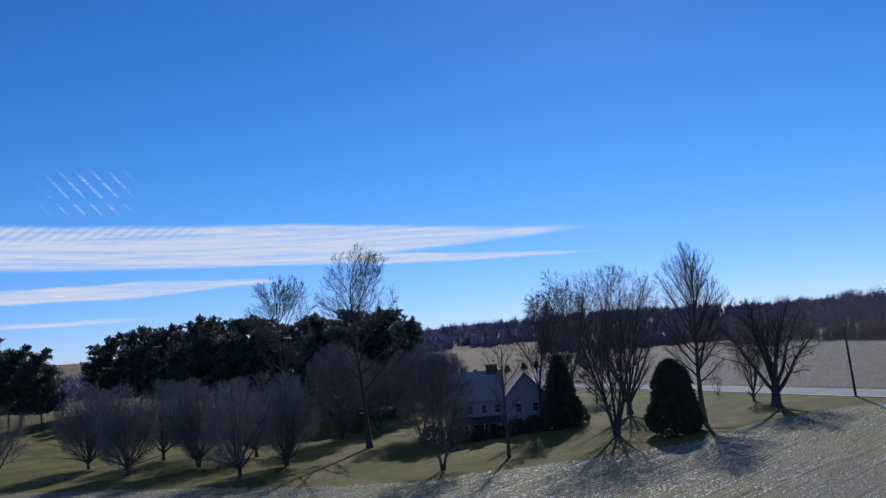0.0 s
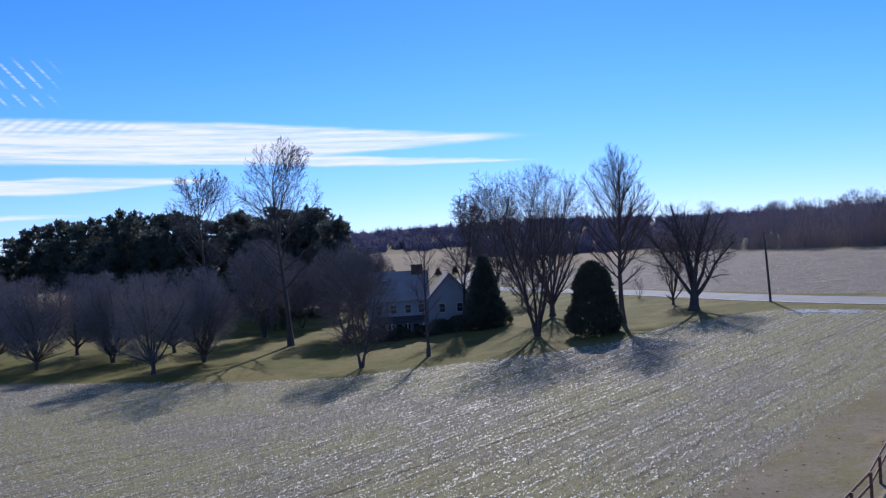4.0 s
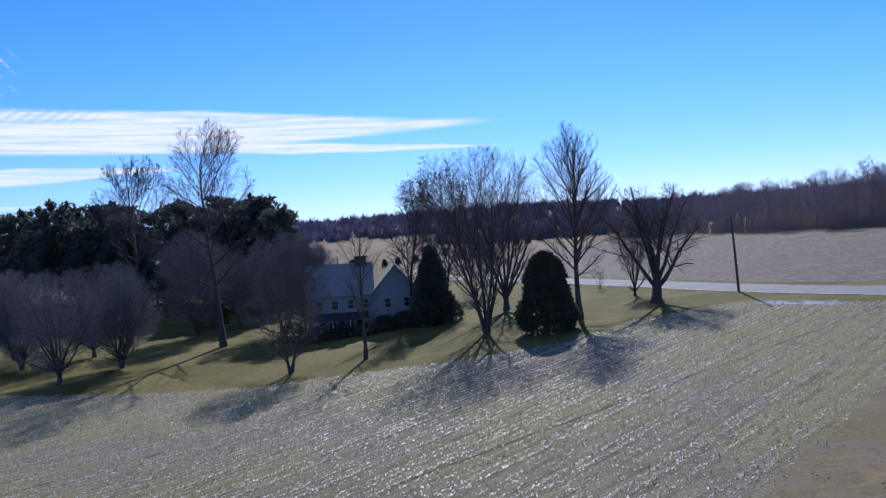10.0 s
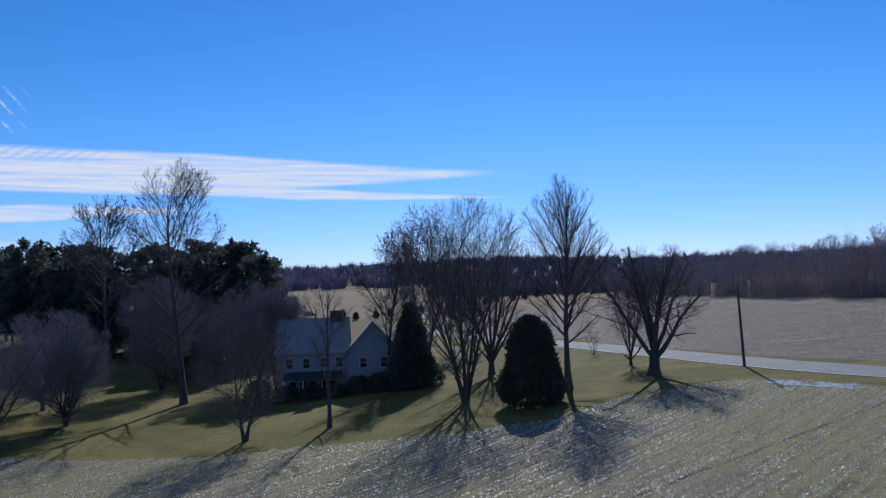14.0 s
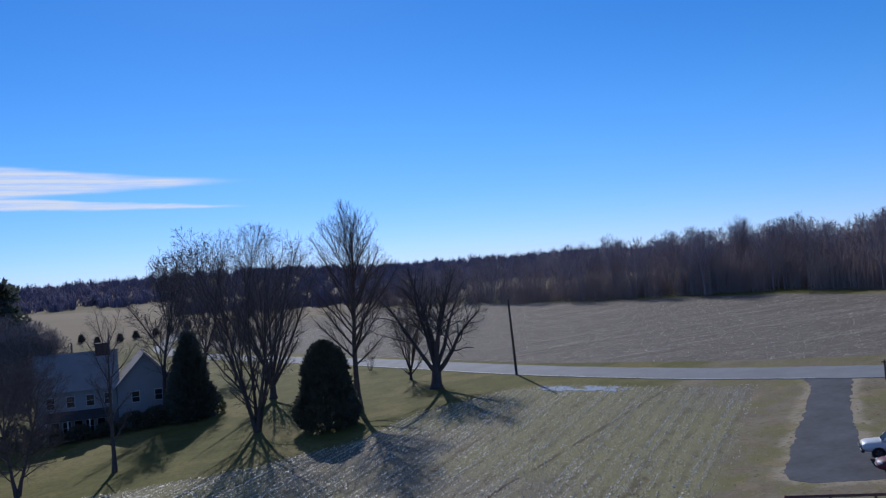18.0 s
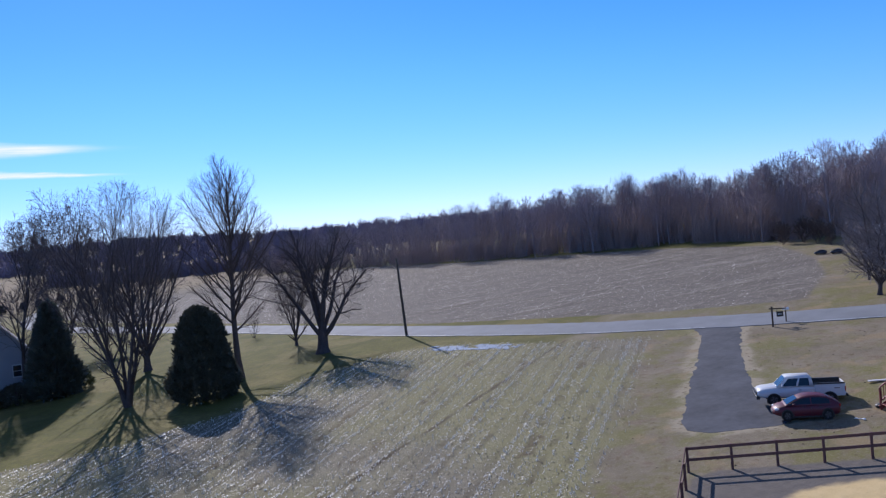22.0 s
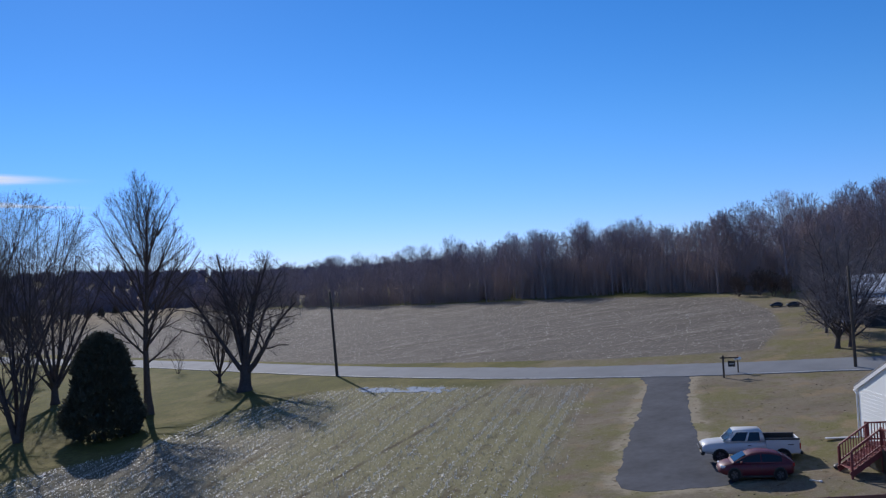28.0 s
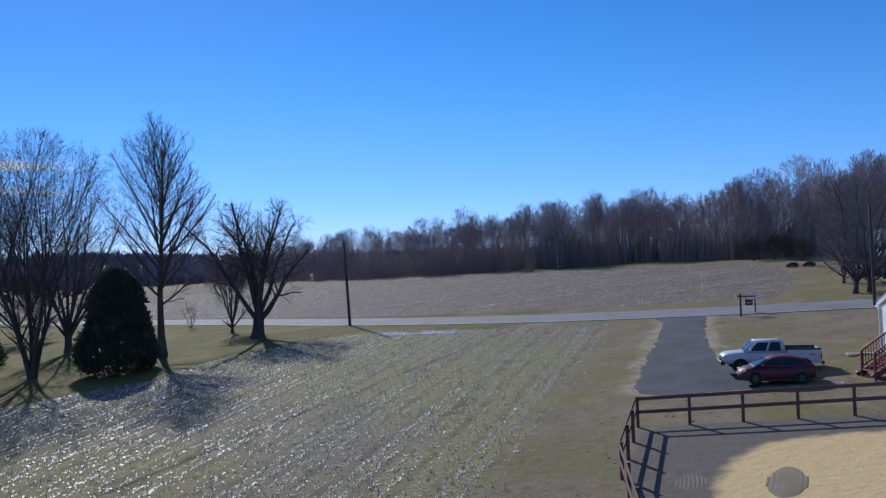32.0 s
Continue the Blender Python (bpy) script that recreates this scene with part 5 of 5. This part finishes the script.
part("downspout", beam((-0.06, -0.07, 2.5), (-0.06, -0.07, 0.0), 0.08, 0.06), TRIM, house)
part("elbow", beam((-0.32, -0.07, 2.55), (-0.06, -0.07, 2.35), 0.07, 0.06), TRIM, house)
part("foundation", block((-0.04, -0.04, -0.7), (8.04, 0.0, 0.08)), GREY_SIDING, house, "grey foundation strip")
tagged(house, "small white gabled house beside the drive", "house")

deck = new("porch_steps")
deck.matrix_world = HOUSE
D0, D1, DZ = 5.0, 8.0, 0.85
for i in range(16):
    x = D0 + (D1 - D0) * i / 16
    part("board", block((x + 0.005, -2.05, DZ - 0.04), (x + 0.2, -0.06, DZ), 0.006), REDWOOD, deck)
for x in (D0 + 0.05, D1 - 0.05):
    for y in (-2.0, -0.15):
        part("post", block((x - 0.05, y - 0.05, -0.7), (x + 0.05, y + 0.05, DZ + 0.98), 0.01), REDWOOD, deck)
part("skirt", block((D0, -2.03, -0.3), (D1, -1.99, DZ - 0.04)), BLACK, deck, "dark lattice skirt")
S0, S1 = 5.3, 6.6
for i in range(5):
    z = DZ - 0.19 * (i + 1)
    part("tread", block((S0, -2.07 - 0.28 * (i + 1), z - 0.04), (S1, -2.07 - 0.28 * i + 0.02, z), 0.008), REDWOOD, deck)
    part("riser", block((S0 + 0.04, -2.075 - 0.28 * i, z), (S1 - 0.04, -2.055 - 0.28 * i, z + 0.15)), REDWOOD, deck)
for x in (S0 - 0.03, S1 + 0.03):
    part("stringer", beam((x, -2.02, DZ - 0.2), (x, -3.52, DZ - 1.2), 0.05, 0.26), REDWOOD, deck)
    part("post", block((x - 0.05, -3.5, -0.6), (x + 0.05, -3.4, 0.75), 0.01), REDWOOD, deck)
    part("post", block((x - 0.05, -2.06, -0.3), (x + 0.05, -1.96, DZ + 1.0), 0.01), REDWOOD, deck)
    for dz in (0.92, 0.16):
        part("handrail", beam((x, -2.0, DZ + dz), (x, -3.45, DZ + dz - 0.98), 0.09, 0.07), REDWOOD, deck)
    for k in range(11):
        f = (k + 0.5) / 11
        part("baluster", block((x - 0.018, -2.0 - 1.45 * f - 0.018, DZ + 0.17 - 0.98 * f), (x + 0.018, -2.0 - 1.45 * f + 0.018, DZ + 0.9 - 0.98 * f)), REDWOOD, deck)
for a, b in (((S1 + 0.05, -2.0), (D1 - 0.05, -2.0)), ((D0 + 0.05, -0.15), (D0 + 0.05, -2.0)), ((D1 - 0.05, -0.15), (D1 - 0.05, -2.0))):
    for dz in (0.92, 0.12):
        part("handrail", beam((*a, DZ + dz), (*b, DZ + dz), 0.09, 0.07), REDWOOD, deck)
    n = int(math.dist(a, b) / 0.14)
    for k in range(1, n):
        p = Vector(a).lerp(Vector(b), k / n)
        part("baluster", block((p.x - 0.018, p.y - 0.018, DZ + 0.13), (p.x + 0.018, p.y + 0.018, DZ + 0.9)), REDWOOD, deck)
tagged(deck, "red-stained wooden porch with railed steps against the house", "porch")

board = base("plank_ramp", 46.2, 49.6, 150)
part("board", block((-0.9, -0.16, 0.03), (0.9, 0.16, 0.09), 0.01), GREY_TRIM, board)
tagged(board, "long grey board lying beside the white house", "board")
bag = base("dark_bag", 41.9, 46.6, 20)
v, f = loft([(-0.35, 0.16, 0.0, 0.12, 0.04), (-0.2, 0.24, 0.0, 0.2, 0.06), (0.1, 0.22, 0.0, 0.18, 0.06), (0.35, 0.13, 0.0, 0.1, 0.04)])
raw("body", v, f, BLACK, bag, flat=False)
tagged(bag, "dark bag lying on the worn grass by the steps", "bag")
stake = base("marker_post", 39.6, 45.9, 0)
part("shaft", beam((0, 0, 0.04), (-0.15, 0.5, 0.05), 0.04, 0.04), TRIM, stake)
part("head", block((-0.07, -0.06, 0.0), (0.07, 0.07, 0.09), 0.02), TRIM, stake)
tagged(stake, "white-headed pipe lying behind the red car", "pipe")

# ---- roadside ----
sign = base("sign_post", 55.8, 67.1, -40)
part("post", block((-0.07, -0.07, -0.3), (0.07, 0.07, 1.75), 0.015), POLE_WOOD, sign)
part("arm", block((-0.25, -0.05, 1.5), (1.15, 0.05, 1.6), 0.01), POLE_WOOD, sign)
part("board", block((0.35, -0.02, 0.85), (0.9, 0.02, 1.3), 0.02), BLACK, sign, "dark hanging board")
part("lettering", block((0.45, -0.026, 1.04), (0.8, -0.021, 1.1)), PAINT_LINE, sign, "pale bars of lettering")
for x in (0.38, 0.88):
    part("hook", block((x - 0.012, -0.012, 1.32), (x + 0.012, 0.012, 1.5)), BLACK, sign)
tagged(sign, "dark wooden sign post with a hanging board beside the road", "sign")
mail = base("mailbox", 57.6, 67.3, -40)
part("post", block((-0.05, -0.05, -0.3), (0.05, 0.05, 1.05), 0.01), POLE_WOOD, mail)
v, f = loft([(-0.27, 0.1, 1.05, 1.27, 0.06), (0.27, 0.1, 1.05, 1.27, 0.06)])
raw("box", v, f, TRIM, mail, "pale metal mailbox", flat=False)
part("flag", block((0.0, 0.105, 1.2), (0.03, 0.12, 1.42)), TAIL, mail, "red flag")
tagged(mail, "pale mailbox on a short wooden post by the road", "mailbox")

rng = random.Random(7)
verts, faces = [], []
for i in range(38):
    t = rng.uniform(-1, 1)
    cx, cy = 39.2 + 2.3 * t + rng.gauss(0, 0.45), 91.0 - 5.4 * t + rng.gauss(0, 0.5)
    rx, ry, turn = rng.uniform(0.35, 1.1) * (1.15 - abs(t)), rng.uniform(0.5, 1.9) * (1.15 - abs(t)), rng.gauss(0.4, 0.3)
    n, lift = len(verts), rng.uniform(0.012, 0.03)
    verts.append((cx, cy, lie(cx, cy) + lift + 0.01))
    for k in range(18):
        a = 2 * math.pi * k / 18
        r = rng.uniform(0.72, 1.1)
        u, q = rx * r * math.cos(a), ry * r * math.sin(a)
        x, y = cx + u * math.cos(turn) - q * math.sin(turn), cy + u * math.sin(turn) + q * math.cos(turn)
        verts.append((x, y, lie(x, y) + lift))
        verts.append((x, y, lie(x, y) - 0.02))
    for k in range(18):
        a, b = n + 1 + 2 * k, n + 1 + 2 * ((k + 1) % 18)
        faces += [(n, a, b), (a, a + 1, b + 1, b)]
tagged(raw("snow_patch", verts, faces, SNOW), "thin melting film of old snow at the field's corner", "snow", kind="stuff")

trailer = base("box_trailer", -149.0, 262.0, 10)
part("body", block((-2.6, -1.1, 0.55), (2.6, 1.1, 2.7), 0.08), TRIM, trailer)
part("door", block((2.6, -0.95, 0.65), (2.64, 0.95, 2.55), 0.01), GREY_TRIM, trailer)
part("drawbar", beam((-2.6, 0, 0.6), (-3.7, 0, 0.5), 0.1, 0.1), BLACK, trailer)
for side_ in (-1, 1):
    for wx in (-0.4, 0.5):
        wheel(trailer, wx, side_ * 1.0, 0.36, 0.2, side_)
tagged(trailer, "white box trailer parked by the far pines", "trailer")

# ---- farmhouse among the trees ----
farm = new("farmhouse")
FARM = pose(-18.2, 131.5, -4.45, 0, 0, 4)
farm.matrix_world = FARM


def roof_pair(parent, x0, x1, y0, y1, eave, ridge, over, material):
    """Two roof slopes whose ridge runs along x."""
    mid = (y0 + y1) / 2
    run = mid - y0 + over
    rise = (ridge - eave) / (mid - y0) * run
    for s in (-1, 1):
        a = [(x0 - over, mid - s * run, ridge - rise), (x1 + over, mid - s * run, ridge - rise), (x1 + over, mid, ridge), (x0 - over, mid, ridge)]
        v = a + [(x, y, z + 0.16) for x, y, z in a]
        raw("roof", v, [(0, 1, 2, 3), (7, 6, 5, 4), (0, 4, 5, 1), (1, 5, 6, 2), (2, 6, 7, 3), (3, 7, 4, 0)], material, parent, "grey shingled roof slope")


def window(parent, x, z, w_, h, y, turn=False):
    frame_ = part("window", block((x - w_ / 2 - 0.09, y - 0.06, z - 0.09), (x + w_ / 2 + 0.09, y, z + h + 0.09), 0.01), GREY_TRIM, parent, "pale-framed window")
    for k in (0, 1):
        part("pane", block((x - w_ / 2, y - 0.068, z + k * h / 2 + 0.03), (x + w_ / 2, y - 0.055, z + (k + 1) * h / 2 - 0.03)), GLASS, frame_)


def end_wall(parent, x, y0, y1, eave, ridge, material):
    v = [(x + d, y, z) for d in (0, 0.2) for y, z in ((y0, -0.6), (y1, -0.6), (y1, eave), ((y0 + y1) / 2, ridge), (y0, eave))]
    f = [(0, 1, 2, 3, 4), (9, 8, 7, 6, 5)] + [(i, 5 + i, 5 + (i + 1) % 5, (i + 1) % 5) for i in range(5)]
    raw("wall", v, f, material, parent)


part("wall", block((0, 0, -0.6), (9.5, 0.2, 6.4)), GREY_SIDING, farm)
part("wall", block((0, 8.6, -0.6), (9.5, 8.8, 6.4)), GREY_SIDING, farm)
for x in (-0.2, 9.5):
    end_wall(farm, x, 0, 8.8, 6.4, 10.7, GREY_SIDING)
roof_pair(farm, 0, 9.7, 0, 8.8, 6.4, 10.7, 0.45, FARM_ROOF)
bm = gable(7.4, 0.2, 6.2, 10.2, 0.0)
bmesh.ops.translate(bm, vec=(9.75, -1.2, 0), verts=bm.verts)
part("wall", bm, GREY_SIDING, farm)
for x in (9.75, 16.95):
    part("wall", block((x, -1.0, -0.6), (x + 0.2, 8.6, 6.2)), GREY_SIDING, farm)
for s in (-1, 1):
    a = [(13.45, -1.6, 10.25), (13.45, 8.9, 10.25), (13.45 + s * 4.2, 8.9, 5.7), (13.45 + s * 4.2, -1.6, 5.7)]
    raw("roof", a + [(x, y, z + 0.16) for x, y, z in a], [(0, 1, 2, 3), (7, 6, 5, 4), (0, 4, 5, 1), (1, 5, 6, 2), (2, 6, 7, 3), (3, 7, 4, 0)], FARM_ROOF, farm, "grey shingled roof slope")
chimney = part("chimney", block((7.3, 3.7, 9.6), (9.2, 5.1, 11.7), 0.03), BRICK, farm, "dark brick chimney")
part("cap", block((7.2, 3.6, 11.7), (9.3, 5.2, 11.85)), DARK, chimney)
for x in (1.6, 4.0, 6.4, 8.6):
    window(farm, x, 4.0, 0.9, 1.4, 0.0)
for x in (12.0, 14.9):
    window(farm, x, 3.9, 0.9, 1.4, -1.2)
    window(farm, x, 0.9, 0.9, 1.5, -1.2)
v = [(0.8, -2.6, 2.6), (9.0, -2.6, 2.6), (9.0, -0.02, 3.4), (0.8, -0.02, 3.4)]
raw("porch_roof", v + [(x, y, z + 0.12) for x, y, z in v], [(0, 1, 2, 3), (7, 6, 5, 4), (0, 4, 5, 1), (1, 5, 6, 2), (2, 6, 7, 3), (3, 7, 4, 0)], DARK, farm, "dark porch roof")
for x in (1.0, 3.6, 6.2, 8.8):
    part("porch_post", block((x - 0.08, -2.5, -0.2), (x + 0.08, -2.34, 2.6), 0.02), TRIM, farm)
for x in (2.0, 3.4, 4.8, 6.2, 7.6):
    window(farm, x, 0.5, 0.9, 1.7, 0.0)
part("porch_floor", block((0.8, -2.6, -0.6), (9.0, -0.0, 0.15)), GREY_SIDING, farm)
tagged(farm, "grey two-storey farmhouse with a dark porch roof and chimney", "house")

# ---- farm at the end of the far field ----
BARN_BLUE = surface("dark_blue_boards", (0.07, 0.085, 0.16), (0.12, 0.14, 0.24), 1.0, 0.7)
barn = new("barn")
barn.matrix_world = pose(80.6, 74.2, 4.35, 0, 0, -38)
part("wall", block((0, 0, -0.5), (15, 0.2, 3.0)), BARN_BLUE, barn)
part("wall", block((0, 8.8, -0.5), (15, 9.0, 3.0)), BARN_BLUE, barn)
for x in (-0.2, 15.0):
    end_wall(barn, x, 0, 9.0, 3.0, 4.5, BARN_BLUE)
roof_pair(barn, 0, 15, 0, 9.0, 3.0, 4.5, 0.5, METAL_ROOF)
part("lean_to_wall", block((0.5, -3.6, -0.5), (13.0, -3.45, 1.9)), DARK, barn, "dark grey lean-to wall")
v = [(0.2, -3.9, 1.9), (13.3, -3.9, 1.9), (13.3, -0.02, 2.6), (0.2, -0.02, 2.6)]
raw("lean_to_roof", v + [(x, y, z + 0.1) for x, y, z in v], [(0, 1, 2, 3), (7, 6, 5, 4), (0, 4, 5, 1), (1, 5, 6, 2), (2, 6, 7, 3), (3, 7, 4, 0)], METAL_ROOF, barn, "pale metal lean-to roof")
for x in (3.0, 6.0, 9.0):
    part("window", block((x - 0.5, -3.64, 0.7), (x + 0.5, -3.6, 1.4)), GLASS, barn)
tagged(barn, "low farm building with pale metal roofs behind bare trees", "farm building")
YARD = "trees by the farm building"
YARD_KIND = dict(BUSHY, kids=(12, 10, 7, 4), usual=5.0)
bare_tree("yard_tree", 69.0, 66.8, 10.5, 201, YARD_KIND, "spreading leafless tree at the roadside", YARD, BARK, TWIG_PALE, stems=1)
bare_tree("yard_tree", 70.0, 66.2, 11.0, 202, YARD_KIND, "spreading leafless tree at the roadside", YARD, BARK, TWIG_PALE, stems=1)
bare_tree("yard_tree", 75.5, 72.8, 7.5, 203, YARD_KIND, "small leafless tree before the farm building", YARD, BARK, TWIG_PALE, stems=1)
bare_tree("yard_tree", 76.5, 70.6, 8.0, 204, YARD_KIND, "small leafless tree before the farm building", YARD, BARK, TWIG_PALE, stems=1)
DARK_PAINT = surface("dark_vehicle_paint", (0.015, 0.016, 0.02), (0.04, 0.042, 0.05), 1, 0.3, coat=0.6)
for x, y, turn in ((90.2, 91.0, 130), (90.7, 89.0, 140)):
    sedan("dark_vehicle", x, y, turn, DARK_PAINT, "small dark vehicle parked at the far field's edge", 0.36)
for x, y, turn in ((-50.0, 335.0, 20), (-43.0, 332.0, 15)):
    sedan("pale_vehicle", x, y, turn, SILVER, "pale car parked beside the far field")

# ---- litter on the stubble ----
rng = random.Random(9)


def blade(l, w_, curl):
    return ([(-l / 2, -w_ / 2, 0), (-l / 2, w_ / 2, 0.01), (0, -w_ / 2, curl), (0, w_ / 2, curl + 0.02), (l / 2, -w_ / 2 * 0.6, 0.01), (l / 2, w_ / 2 * 0.6, 0)], [(0, 2, 3, 1), (2, 4, 5, 3)])


husks = [blade(0.22, 0.055, 0.04), blade(0.36, 0.035, 0.05), blade(0.15, 0.075, 0.03), blade(0.1, 0.09, 0.05)]
stub_v, stub_f = [], []
tube(stub_v, stub_f, [Vector((0, 0, -0.02)), Vector((0.02, 0, 0.16))], [0.022, 0.018], 3)
husks.append((stub_v, stub_f))
places = []
while len(places) < 105000:
    x, y = rng.uniform(-75, 52), 20 + 80 * rng.random() ** 1.15
    c = 0.715 * x - 0.699 * y
    row = round(c / 0.76) * 0.76
    strong = 0.5 + 0.5 * math.sin(row * 2.1) * math.sin(row * 0.77 + 1)
    if rng.random() > 0.12 + 0.88 * strong ** 1.5 or inside(FIELD, x, y) < rng.uniform(-0.6, 0.8):
        continue
    if rng.random() < 0.8:
        d = row + rng.gauss(0, 0.11) - c
        x, y = x + 0.715 * d, y - 0.699 * d
    s = rng.uniform(0.4, 1.0) * (1.5 if rng.random() < 0.04 else 1.0)
    places.append((rng.choice((0, 0, 1, 2, 3, 4, 4)), x, y, lie(x, y) + 0.012, rng.gauss(0.8, 0.55), s, s))
scatter("maize_litter", husks, places, STRAW, "pale broken maize husks and stubble lying in rows", "crop litter")
places = []
while len(places) < 13000:
    x, y = rng.uniform(-60, 52), 20 + 78 * rng.random() ** 1.15
    if inside(FIELD, x, y) < 0.3:
        continue
    c = 0.715 * x - 0.699 * y
    d = (round(c / 0.76) + 0.5) * 0.76 + rng.gauss(0, 0.1) - c
    s = rng.uniform(0.5, 1.15)
    places.append((rng.choice((0, 1, 1)), x + 0.715 * d, y - 0.699 * d, lie(x + 0.715 * d, y - 0.699 * d) + 0.012, rng.gauss(0.8, 0.3), s, s * 0.5))
scatter("dark_stalks", husks, places, surface("dark_brown_stalks", (0.03, 0.024, 0.02), (0.075, 0.06, 0.045), 0.5, 0.9), "dark maize stalks lying between the rows", "crop litter")
places = []
while len(places) < 9000:
    x, y = rng.uniform(25, 105), rng.uniform(70, 250)
    if inside(FAR_FIELD, x, y) < 0:
        continue
    s = rng.uniform(0.5, 1.0)
    places.append((rng.choice((0, 2, 3)), x, y, lie(x, y) + 0.015, rng.uniform(0, 6.28), s, s))
scatter("maize_litter", husks, places, STRAW, "pale broken maize husks lying on the far field", "crop litter")
# clods and dead weeds on the worn yard
clod = []
for k in range(3):
    bm = bmesh.new()
    bmesh.ops.create_icosphere(bm, subdivisions=1, radius=0.5)
    v = [(p.co.x * rng.uniform(0.6, 1.3), p.co.y * rng.uniform(0.6, 1.3), p.co.z * 0.5) for p in bm.verts]
    clod.append((v, [tuple(q.index for q in fc.verts) for fc in bm.faces]))
    bm.free()
places = []
while len(places) < 420:
    x, y = rng.uniform(10, 60), rng.uniform(22, 75)
    if inside(FIELD, x, y) > -1 or inside(DRIVE_EDGE, x, y) > -0.4 or inside(ARENA, x, y) > -0.3:
        continue
    s = rng.uniform(0.04, 0.15)
    places.append((rng.randrange(3), x, y, lie(x, y), rng.uniform(0, 6), s, s))
SOIL = surface("soil_clods", (0.06, 0.045, 0.03), (0.14, 0.11, 0.07), 4, 0.95)
scatter("clods", clod, places, SOIL, "small dark clods and droppings on the worn grass", "clods")
